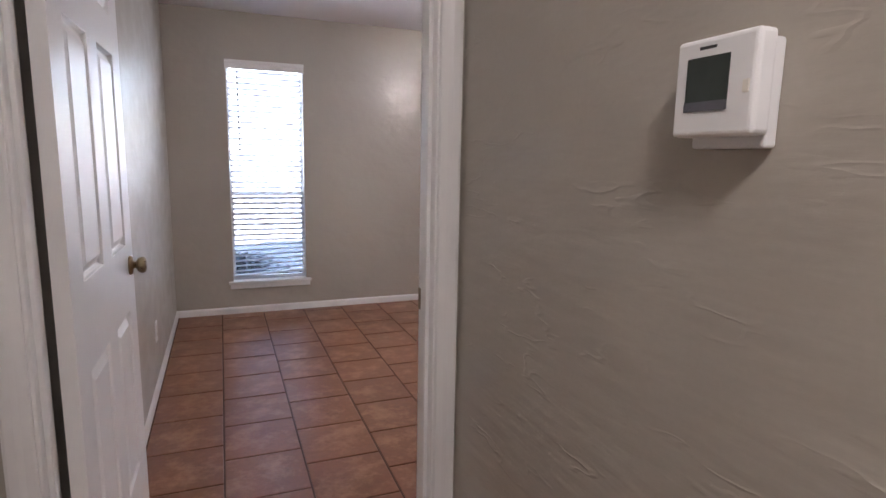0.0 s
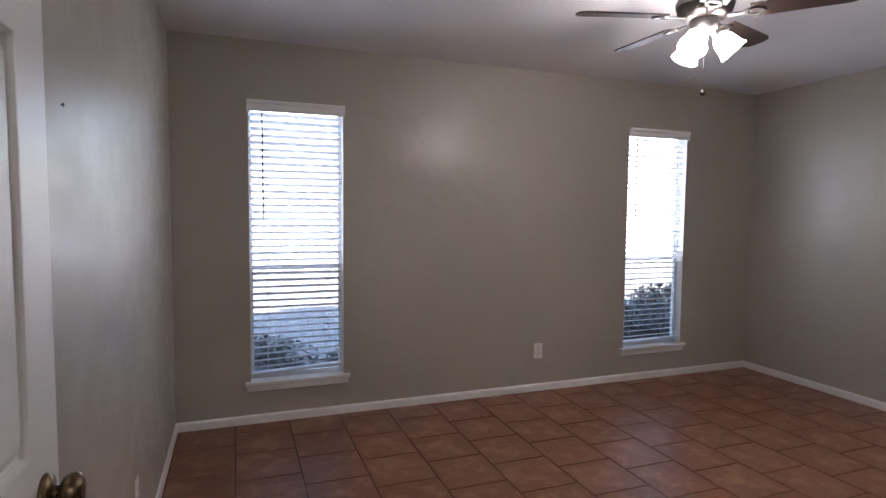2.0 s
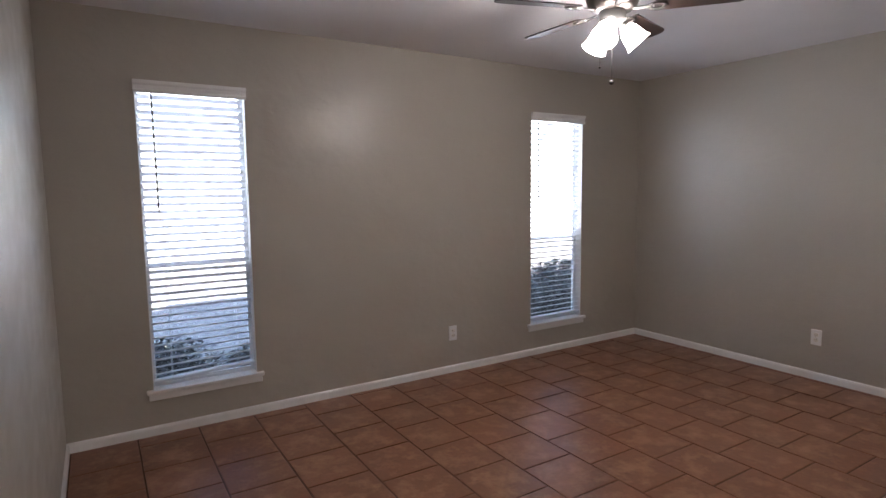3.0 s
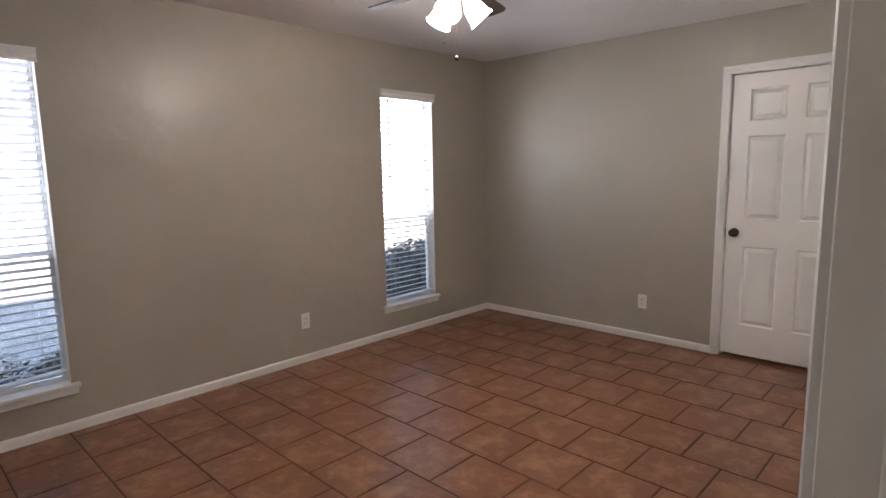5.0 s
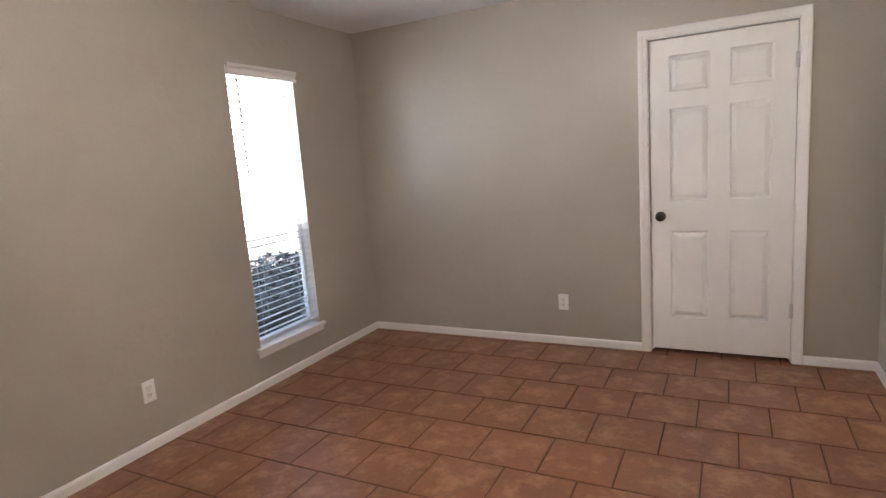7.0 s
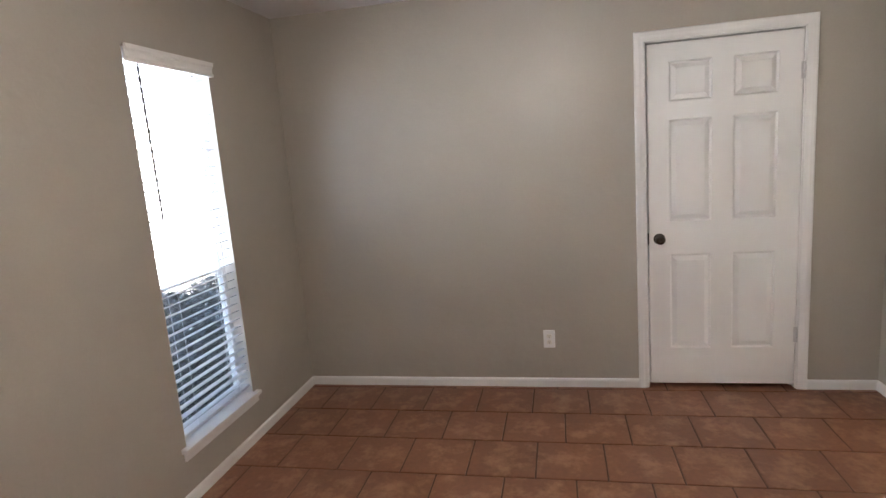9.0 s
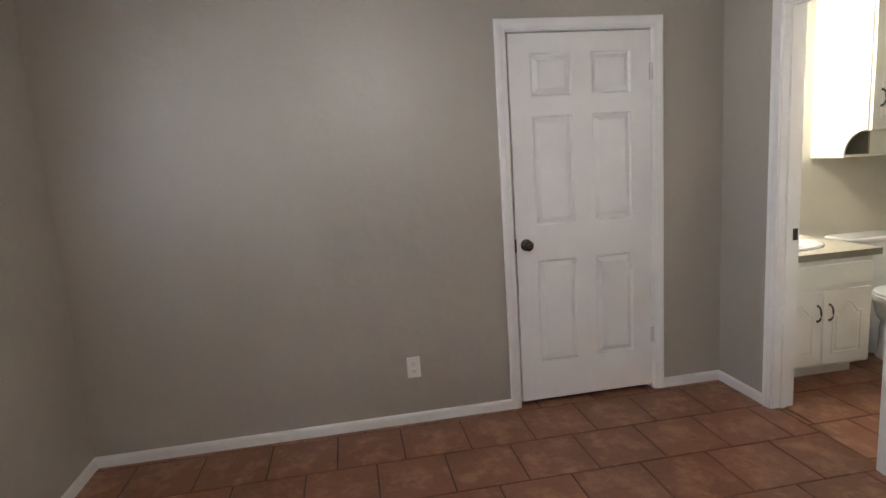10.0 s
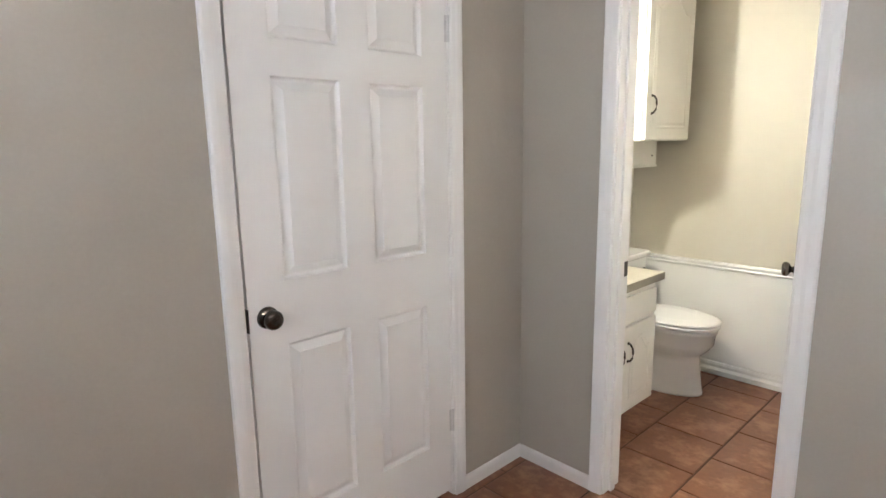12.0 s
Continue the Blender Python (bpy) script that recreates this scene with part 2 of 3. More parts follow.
def box(x0, x1, y0, y1, z0, z1, bevel=0.0, bm=None, seg=1):
    """A box, added to bm, with its edges rounded by bevel."""
    own = bmesh.new()
    vs = [own.verts.new((x, y, z)) for x in (x0, x1) for y in (y0, y1) for z in (z0, z1)]
    for f in ((0, 1, 3, 2), (4, 6, 7, 5), (0, 4, 5, 1), (2, 3, 7, 6), (0, 2, 6, 4), (1, 5, 7, 3)):
        own.faces.new([vs[i] for i in f])
    if bevel:
        bmesh.ops.bevel(own, geom=list(own.edges), offset=bevel, segments=seg, affect="EDGES", profile=0.5)
    if bm is None:
        return own
    return join(bm, own)


def join(bm, other, m=None):
    if m is not None:
        bmesh.ops.transform(other, matrix=m, verts=other.verts)
    me = bpy.data.meshes.new("joined")
    other.to_mesh(me)
    other.free()
    bm.from_mesh(me)
    bpy.data.meshes.remove(me)
    return bm


def loft(rings, cap=True, bm=None):
    """A skin over rings of points, all of one count."""
    bm = bm or bmesh.new()
    rows = [[bm.verts.new(p) for p in r] for r in rings]
    for a, b in zip(rows, rows[1:]):
        for i in range(len(a)):
            j = (i + 1) % len(a)
            bm.faces.new((a[i], a[j], b[j], b[i]))
    if cap:
        bm.faces.new(rows[0][::-1])
        bm.faces.new(rows[-1])
    return bm


def lathe(profile, m=None, n=20, bm=None):
    """A turned shape: (radius, height) pairs about z, then moved by m."""
    m = m or Matrix()
    rings = [[m @ Vector((max(r, 0.0004) * math.cos(2 * math.pi * i / n), max(r, 0.0004) * math.sin(2 * math.pi * i / n), z)) for i in range(n)] for r, z in profile]
    return loft(rings, True, bm)


def tube(points, r, n=8, bm=None):
    """A round bar along points."""
    pts = [Vector(p) for p in points]
    rings = []
    for i, p in enumerate(pts):
        d = (pts[min(i + 1, len(pts) - 1)] - pts[max(i - 1, 0)]).normalized()
        q = d.to_track_quat("Z", "Y")
        rings.append([p + q @ Vector((r * math.cos(2 * math.pi * k / n), r * math.sin(2 * math.pi * k / n), 0)) for k in range(n)])
    return loft(rings, True, bm)


def prism(outline, d0, d1, bm=None):
    """An outline in x and z, pushed out along y from d0 to d1."""
    bm = bm or bmesh.new()
    a = [bm.verts.new((x, d0, z)) for x, z in outline]
    b = [bm.verts.new((x, d1, z)) for x, z in outline]
    bm.faces.new(a)
    bm.faces.new(b[::-1])
    for i in range(len(a)):
        j = (i + 1) % len(a)
        bm.faces.new((a[i], b[i], b[j], a[j]))
    return bm


def structure(name, bm, mat, label="", category=""):
    return tagged(part(name, bm, mat), label, category, kind="structure")


# ---- walls, ceiling, ground ----
def wall_along_x(name, y0, y1, xa, xb, openings, z1=H, mat=None, label=""):
    """A wall with openings (x0, x1, z0, z1), sorted along x."""
    bm = bmesh.new()
    x = xa
    for o0, o1, oz0, oz1 in openings:
        box(x, o0, y0, y1, -0.05, z1, bm=bm)
        if oz0 > 0:
            box(o0, o1, y0, y1, -0.05, oz0, bm=bm)
        if oz1 < z1:
            box(o0, o1, y0, y1, oz1, z1, bm=bm)
        x = o1
    box(x, xb, y0, y1, -0.05, z1, bm=bm)
    return structure(name, bm, mat or M_WALL, label or "taupe painted textured plaster wall", "wall")


wall_along_x("wall_north", Y1, Y1 + 0.12, X0 - 0.15, 5.3, [(*w, WZ0, WZ1) for w in WIN])
J = 0.018
wall_along_x("wall_south", YH, Y0, X0 - 0.15, 5.2,
             [(a - J, b + J, 0, DOOR_H + J) for a, b in (ENTRY, STORE, BATH)])
bm = box(X1, X1 + T, Y0, CLOSET[0] - J, -0.05, H)
box(X1, X1 + T, CLOSET[1] + J, Y1, -0.05, H, bm=bm)
box(X1, X1 + T, CLOSET[0] - J, CLOSET[1] + J, DOOR_H + J, H, bm=bm)
structure("wall_east", bm, M_WALL, "taupe painted textured plaster wall", "wall")
structure("wall_west", box(X0 - 0.15, X0, Y0, Y1, -0.05, H), M_WALL_WEST, "taupe painted textured plaster wall", "wall")
structure("wall_hall_east", box(HALL_X1, HALL_X1 + T, -2.0, YH, -0.05, H), M_WALL_HALL, "taupe painted textured plaster wall", "wall")
structure("wall_hall_west", box(X0 - 0.15, HALL_X0, -2.0, YH, -0.05, H), M_WALL, "taupe painted textured plaster wall", "wall")
structure("wall_outer_south", box(X0 - 0.15, 5.3, -2.12, -2.0, -0.05, H), M_WALL, "taupe painted plaster wall", "wall")
structure("wall_outer_east", box(5.2, 5.3, -2.0, Y1, -0.05, H), M_WALL, "taupe painted plaster wall", "wall")
# unseen block added beside the house so the lawn lies in shade
structure("lawn_shade_block", box(-7.0, X0 - 0.151, -2.12, Y1 + 0.12, -0.17, H + 0.35), M_SHADE_BLOCK, "added unseen block that shades the lawn", "wall")
structure("wall_bath_east", box(BX1, BX1 + T, BY0, YH, -0.05, H), M_BATHWALL, "beige painted bathroom wall", "wall")
structure("wall_bath_south", box(BX0 - T, BX1 + T, BY0 - T, BY0, -0.05, H), M_BATHWALL, "beige painted bathroom wall", "wall")
structure("wall_bath_west", box(BX0 - T, BX0, BY0, YH, -0.05, H), M_BATHWALL, "beige painted bathroom wall", "wall")
bm = box(BX0, BATH[0] - J, YH - 0.006, YH - 0.001, 0, H)
box(BATH[1] + J, BX1, YH - 0.006, YH - 0.001, 0, H, bm=bm)
box(BATH[0] - J, BATH[1] + J, YH - 0.006, YH - 0.001, DOOR_H + J, H, bm=bm)
structure("wall_bath_north", bm, M_BATHWALL, "beige painted bathroom wall skin", "wall")
# unseen extra thickness and overhang added to cast a roof's shadow outside
structure("ceiling", box(X0 - 0.25, 5.4, -2.2, Y1 + 0.5, H, H + 0.35), M_CEIL, "white painted textured ceiling", "ceiling")
floor = structure("floor", box(X0 - 0.15, 5.3, -2.12, Y1 + 0.12, -0.12, -0.0045), M_GROUT, "terracotta tile floor with dark brown grout", "floor")
bm = bmesh.new()
g = 220
vs = [bm.verts.new(p) for p in ((-g, -g, -0.16), (g, -g, -0.16), (g, g, -0.16), (-g, g, -0.16))]
bm.faces.new(vs)
structure("ground", bm, M_GROUND, "pale dry lawn outside the windows", "ground")


structure("planting_bed", box(X0 - 0.15, 5.6, Y1 + 0.125, 7.15, -0.2, -0.135, 0.01), M_MULCH, "dark bark mulch bed under the windows", "planting bed")


# ---- doors ----
def knob(parent, x, z, face, out, mat=M_BRONZE, label="round dark pewter door knob"):
    """A round door knob on a rosette; face: y of the door's skin, out: +1 or -1 along y."""
    m = pose(x, face, z, -90 * out, 0, 0)
    prof = [(0.0, -0.001), (0.033, 0.0), (0.033, 0.004), (0.029, 0.010), (0.016, 0.012), (0.012, 0.015), (0.012, 0.020), (0.016, 0.023),
            (0.024, 0.027), (0.0285, 0.035), (0.029, 0.042), (0.026, 0.049), (0.019, 0.053), (0.012, 0.054), (0.0, 0.052)]
    return part("door_knob", lathe(prof, m, 24), mat, parent, label, smooth=True)


PANEL_Z = ((0.255, 0.835), (1.030, 1.615), (1.715, 1.935))
ENTRY_PANEL_Z = ((0.235, 0.795), (1.017, 1.635), (1.752, 1.930))


def panel_door(parent, w, y0, y1, mat=M_DOOR, height=2.035, gap=0.012, levels_z=PANEL_Z):
    """A six-panel slab from x 0 to w and y y0 to y1, its panels sunk on both skins and each a part."""
    side, mid = 0.118 * w / 0.81, 0.112 * w / 0.81
    pw = (w - 2 * side - mid) / 2
    cols = ((side, side + pw), (side + pw + mid, w - side))
    z0, z1 = gap, height
    bm = bmesh.new()
    for a, b in ((0, side), (side + pw, side + pw + mid), (w - side, w)):
        box(a, b, y0, y1, z0, z1, bm=bm)
    levels = [z0] + [v for p in levels_z for v in p] + [z1]
    for a, b in cols:
        for i in range(0, len(levels), 2):
            box(a, b, y0, y1, levels[i], levels[i + 1], bm=bm)
    bmesh.ops.remove_doubles(bm, verts=bm.verts, dist=0.0001)
    slab = part("slab", bm, mat, parent)
    for a, b in cols:
        for c, d in levels_z:
            pb = bmesh.new()
            for skin, s in ((y0, 1), (y1, -1)):
                rings = []
                for inset, depth in ((0.0, 0.0), (0.0020, 0.0010), (0.0035, 0.0080), (0.0080, 0.0140), (0.0120, 0.0152), (0.0145, 0.0146), (0.0370, 0.0020), (0.0385, 0.0005)):
                    y = skin + s * depth
                    rings.append([(a + inset, y, c + inset), (b - inset, y, c + inset), (b - inset, y, d - inset), (a + inset, y, d - inset)])
                loft(rings[::-1] if s > 0 else rings, False, pb)
                inner = rings[-1]
                pb.faces.new([pb.verts.new(p) for p in inner])
            bmesh.ops.remove_doubles(pb, verts=pb.verts, dist=0.0001)
            part("door_panel", pb, mat, parent)
    return slab


def hinge(parent, x, z, face, out):
    bm = box(x - 0.014, x + 0.003, face, face + 0.002 * out, z - 0.045, z + 0.045) if out > 0 else box(x - 0.014, x + 0.003, face + 0.002 * out, face, z - 0.045, z + 0.045)
    for k in range(3):
        lathe([(0.006, 0), (0.006, 0.0285)], pose(x, face + 0.005 * out, z - 0.045 + 0.0305 * k), 10, bm)
    part("hinge", bm, M_HINGE, parent, "painted steel butt hinge")


def casing_side(z1, w=0.057, d=0.016):
    """The moulded section of a door casing as (across, depth) pairs."""
    return [(0, 0), (0, d * 0.55), (0.004, d * 0.72), (w * 0.35, d * 0.80), (w * 0.55, d), (w - 0.008, d), (w - 0.002, d * 0.85), (w, d * 0.6), (w, 0)]


def casing(name, a, b, plane, out, axis, top=DOOR_H, left=0.057, right=0.057):
    """White casing round an opening from a to b on the wall plane; out: side it stands on. axis: 'x' or 'y', along the wall."""
    bm = bmesh.new()
    rev = 0.006

    def put(u, v, z):
        return (u, plane + out * v, z) if axis == "x" else (plane + out * v, u, z)
    hi = top + rev
    for base, s, w in ((a - rev, -1, left), (b + rev, 1, right)):
        if w:
            prof = casing_side(0, w)
            loft([[put(base + s * u, v, 0.0) for u, v in prof], [put(base + s * u, v, hi + u) for u, v in prof]], True, bm)
    prof = casing_side(0, 0.057)
    loft([[put(a - rev - (u if left else 0), v, hi + u) for u, v in prof], [put(b + rev + (u if right else 0), v, hi + u) for u, v in prof]], True, bm)
    return structure(name, bm, M_TRIM, "white painted moulded door casing", "door trim")


def jamb(name, a, b, q0, q1, axis, stop_at, top=DOOR_H):
    """The lining of a door opening with its stop. q0..q1: through the wall; stop_at: where the stop starts and ends."""
    bm = bmesh.new()
    s0, s1 = stop_at

    def bx(u0, u1, v0, v1, z0, z1):
        if axis == "x":
            box(u0, u1, v0, v1, z0, z1, 0.0015, bm)
        else:
            box(v0, v1, u0, u1, z0, z1, 0.0015, bm)
    bx(a - J, a, q0, q1, 0, top)
    bx(b, b + J, q0, q1, 0, top)
    bx(a - J, b + J, q0, q1, top, top + J)
    bx(a, a + 0.011, s0, s1, 0, top - 0.011)
    bx(b - 0.011, b, s0, s1, 0, top - 0.011)
    bx(a, b, s0, s1, top - 0.011, top)
    return structure(name, bm, M_TRIM, "white painted door lining with stop", "door frame")


# bedroom closet door, closed, in the east wall
casing("closet_door_casing", *CLOSET, X1, -1, "y")
jamb("closet_door_jamb", *CLOSET, X1, X1 + T, "y", (X1 + 0.052, X1 + 0.086))
d = thing("door_1", pose(X1 + 0.001, CLOSET[1] - 0.007, 0, 0, 0, -90), "closed white six-panel door with a pewter knob", "door", kind="structure")
panel_door(d, 0.800, 0.0, 0.035, gap=0.030)
knob(d, 0.058, 0.93, 0.0, -1)
part("latch", box(-0.0035, 0.0, -0.004, 0.02, 0.895, 0.965), M_DARKMETAL, d)
for hz in (0.335, 1.82):
    hinge(d, 0.803, hz, 0.0, -1)

# entry door, standing open along the west wall
casing("entry_door_casing", *ENTRY, YH, -1, "x", right=0.057)
casing("entry_room_casing", *ENTRY, Y0, 1, "x", left=0.0)
entry_jamb = jamb("entry_door_jamb", *ENTRY, YH, Y0, "x", (YH + 0.03, YH + 0.068))
part("strike_plate", box(ENTRY[1] - 0.002, ENTRY[1] + 0.001, Y0 - 0.030, Y0 - 0.002, 0.915, 0.975, 0.0005), M_BRASS, entry_jamb, "tarnished brass strike plate")
d = thing("door_2", pose(-0.2648, 1.990, 0, 0, 0, 89.24), "white six-panel door standing open along the wall, brass knob", "door", kind="structure")
panel_door(d, 0.832, 0.0, 0.035, levels_z=ENTRY_PANEL_Z)
knob(d, 0.757, 0.942, 0.0, -1, M_BRASS, "tarnished brass door knob")
for hz in (0.30, 1.82):
    hinge(d, -0.004, hz, 0.035, 1)

# store cupboard door, closed, in the south wall
casing("store_door_casing", *STORE, Y0, 1, "x")
jamb("store_door_jamb", *STORE, YH, Y0, "x", (YH + 0.03, YH + 0.066))
d = thing("door_3", pose(STORE[0] + 0.004, Y0 - 0.008, 0), "closed white six-panel cupboard door with a brass knob", "door", kind="structure")
panel_door(d, 0.752, -0.035, 0.0)
knob(d, 0.060, 0.93, 0.0, 1, M_BRASS, "tarnished brass door knob")

# bathroom door, open inwards
casing("bath_door_casing", *BATH, Y0, 1, "x")
casing("bath_inner_casing", *BATH, YH - 0.006, -1, "x")
bath_jamb = jamb("bath_door_jamb", *BATH, YH - 0.006, Y0, "x", (Y0 - 0.072, Y0 - 0.040))
part("strike_plate", box(BATH[1] - 0.002, BATH[1] + 0.001, YH, YH + 0.028, 0.90, 0.96, 0.0005), M_DARKMETAL, bath_jamb, "dark metal strike plate")
d = thing("door_4", pose(BATH[0] + 0.006, YH - 0.012, 0, 0, 0, -74.5), "white six-panel bathroom door standing open, pewter knob", "door", kind="structure")
panel_door(d, 0.588, -0.035, 0.0)
knob(d, 0.532, 0.905, 0.0, 1, M_BRONZE)
for hz in (0.30, 1.82):
    hinge(d, -0.004, hz, -0.035, -1)


# ---- baseboards ----
def baseboard(x0, y0, x1, y1, h=0.057, d=0.013, mat=None):
    """A baseboard run from one point to another; it stands to the left of that line."""
    v = Vector((x1 - x0, y1 - y0, 0))
    u = v.normalized()
    n = Vector((-u.y, u.x, 0))
    prof = [(0, 0), (d, 0), (d, h - 0.016), (d * 0.8, h - 0.007), (d * 0.45, h - 0.002), (0, h)]
    rings = [[Vector((x, y, 0)) + n * a + Vector((0, 0, b)) for a, b in prof] for x, y in ((x0, y0), (x1, y1))]
    structure("baseboard", loft(rings), mat or M_TRIM, "white painted wooden baseboard", "baseboard")


CW = 0.063
baseboard(X1 - 0.013, Y1, X0, Y1)
baseboard(X0, Y1 - 0.013, X0, Y0)
baseboard(X1, CLOSET[1] + CW, X1, Y1 - 0.0)
baseboard(X1, Y0 + 0.0, X1, CLOSET[0] - CW)
baseboard(ENTRY[1] + CW, Y0, STORE[0] - CW, Y0)
baseboard(STORE[1] + CW, Y0, BATH[0] - CW, Y0)
baseboard(BATH[1] + CW, Y0, X1 - 0.013, Y0)
baseboard(HALL_X1, -2.0, HALL_X1, YH - 0.02)
baseboard(HALL_X0, YH - 0.02, HALL_X0, -2.0)


# ---- windows and blinds ----
def window(name, a, b):
    w = thing(name, pose(a, Y1, 0), "tall narrow single-hung window with white frame and sill", "window", kind="structure")
    width = b - a
    fr = bmesh.new()
    for x0, x1, z0, z1 in ((0.003, 0.012, WZ0, WZ1), (width - 0.012, width - 0.003, WZ0, WZ1), (0.012, width - 0.012, WZ0, WZ0 + 0.02), (0.012, width - 0.012, WZ1 - 0.02, WZ1)):
        box(x0, x1, 0.062, 0.108, z0, z1, 0.002, fr)
    part("window_frame", fr, M_FRAME, w)
    mid = 1.0
    for z0, z1, y in ((WZ0 + 0.02, mid + 0.006, 0.064), (mid - 0.006, WZ1 - 0.02, 0.085)):
        sb = bmesh.new()
        for x0, x1, p0, p1 in ((0.012, 0.024, z0, z1), (width - 0.024, width - 0.012, z0, z1), (0.024, width - 0.024, z0, z0 + 0.012), (0.024, width - 0.024, z1 - 0.012, z1)):
            box(x0, x1, y, y + 0.020, p0, p1, 0.002, sb)
        sash = part("sash", sb, M_FRAME, w)
        pane = part("pane", box(0.022, width - 0.022, y + 0.008, y + 0.012, z0 + 0.010, z1 - 0.010), M_GLASS, sash, "clear glass pane")
        pane.visible_shadow = False
    mesh = part("insect_screen", box(0.014, width - 0.014, 0.1125, 0.1135, WZ0 + 0.012, mid), M_SCREEN_MESH, w, "fine dark insect screen over the lower sash")
    edge = box(0.012, width - 0.012, 0.1085, 0.1180, mid - 0.004, mid + 0.012, 0.002)
    part("screen_frame", edge, M_FRAME, mesh)
    part("window_sill", box(-0.036, width + 0.040, -0.032, 0.066, WZ0 - 0.021, WZ0 + 0.002, 0.004, seg=2), M_TRIM, w, "white painted sill board")
    lining = box(0.0, 0.003, 0.001, 0.119, WZ0 + 0.003, WZ1 - 0.003)
    box(width - 0.003, width, 0.001, 0.119, WZ0 + 0.003, WZ1 - 0.003, bm=lining)
    part("reveal_lining", lining, M_TRIM, w)
    part("apron", box(-0.026, width + 0.030, -0.014, 0.0, WZ0 - 0.062, WZ0 - 0.021, 0.003), M_TRIM, w)
    return w


def blind(a, b, sag, label, wand_x, tilt):
    """A slatted blind in an opening; sag: how much the lowest end hangs askew, in metres; tilt: of the slats, in degrees."""
    width = b - a
    o = thing("window_blind", pose(a, Y1, 0), label, "blind", group="bedroom window blinds")
    vb = bmesh.new()
    prof = [(-0.024, 2.000), (-0.026, 2.012), (-0.020, 2.020), (-0.022, 2.042), (-0.030, 2.052), (-0.032, 2.070), (-0.018, 2.070), (-0.010, 2.000)]
    loft([[(x, y, z) for y, z in prof] for x in (-0.006, width + 0.006)], True, vb)
    part("valance", vb, M_TRIM, o, "white moulded valance")
    part("headrail", box(0.008, width - 0.008, 0.002, 0.058, 2.016, 2.064, 0.003), M_BLIND, o)
    n, top, pitch = 38, 1.985, 0.0440
    cy, half = 0.030, 0.025
    ring = []
    for k in range(5):
        u = -1 + k / 2
        ring.append((u * half, 0.0032 * (1 - u * u) + 0.0013))
    ring += [(y, z - 0.0026) for y, z in ring[::-1]]
    mesh = finish(loft([[(x, y, z) for y, z in ring] for x in (0.010, width - 0.010)]), "slat", M_BLIND)
    last = top - pitch * n
    for i in range(n):
        z = top - pitch * i
        lean = max(0.0, (i - n + 7) / 7) * sag / width
        ob = new("slat", mesh)
        ob.parent = o
        ob.matrix_local = Matrix.Translation((width / 2, cy, z + (sag * 0.5 * max(0, (i - n + 7) / 7)))) @ Euler((radians(tilt + random.uniform(-2.0, 2.0)), -lean + random.uniform(-0.0015, 0.0015), 0)).to_matrix().to_4x4() @ Matrix.Translation((-width / 2, 0, 0))
    rb = box(0.010 - width / 2, width / 2 - 0.010, cy - 0.026, cy + 0.026, -0.008, 0.008, 0.003)
    rail = part("bottom_rail", rb, M_BLIND, o)
    rail.matrix_local = pose(width / 2, 0, last + 0.004 + sag * 0.5, 0, -math.degrees(sag / width), 0)
    for x in (0.11, width - 0.11):
        for y in (cy - 0.0275, cy + 0.0275):
            part("ladder_cord", tube([(x, y, 2.02), (x, y, last + sag * 0.5)], 0.0011, 5), M_BLIND, o)
    part("tilt_wand", tube([(wand_x, -0.006, 2.01), (wand_x + 0.002, -0.008, 1.70), (wand_x + 0.004, -0.008, 1.33)], 0.0046, 7), M_SLOT, o, "thin dark tilt wand")
    return o


window("window_1", *WIN[0])
window("window_2", *WIN[1])
blind(*WIN[0], 0.030, "white slatted blind with its bottom rail hanging askew", 0.085, -23)
blind(*WIN[1], 0.008, "white slatted blind lowered with its slats open", 0.075, -14)


# ---- ceiling fan ----
FX, FY = 2.03, 3.765
fan = thing("ceiling_fan", pose(FX, FY, 0), "dark walnut five-blade ceiling fan with three lit shades", "ceiling fan")
part("canopy", lathe([(0.0, H - 0.001), (0.075, H - 0.001), (0.078, H - 0.02), (0.060, H - 0.045), (0.03, H - 0.055), (0.0, H - 0.055)], n=28), M_DARKMETAL, fan, smooth=True)
part("motor_housing", lathe([(0.0, 2.395), (0.055, 2.395), (0.095, 2.380), (0.118, 2.350), (0.122, 2.315), (0.112, 2.285), (0.085, 2.262), (0.0, 2.262)], n=32), M_DARKMETAL, fan, "dark bronze motor housing", smooth=True)
part("motor_band", lathe([(0.1215, 2.345), (0.1245, 2.340), (0.1245, 2.322), (0.1215, 2.317)], n=32), M_NICKEL, fan, "nickel trim band", smooth=True)
part("switch_cup", lathe([(0.0, 2.263), (0.060, 2.263), (0.064, 2.250), (0.058, 2.215), (0.040, 2.195), (0.0, 2.190)], n=28), M_NICKEL, fan, smooth=True)


def blade_outline(r0, r1, w0, w1, n=7):
    pts = [(r0, -w0 / 2)]
    pts += [(r1 - 0.05 + 0.05 * math.sin(k / n * math.pi / 2), -w1 / 2 + 0.045 * (1 - math.cos(k / n * math.pi / 2))) for k in range(n + 1)]
    return pts + [(x, -y) for x, y in pts[::-1]]


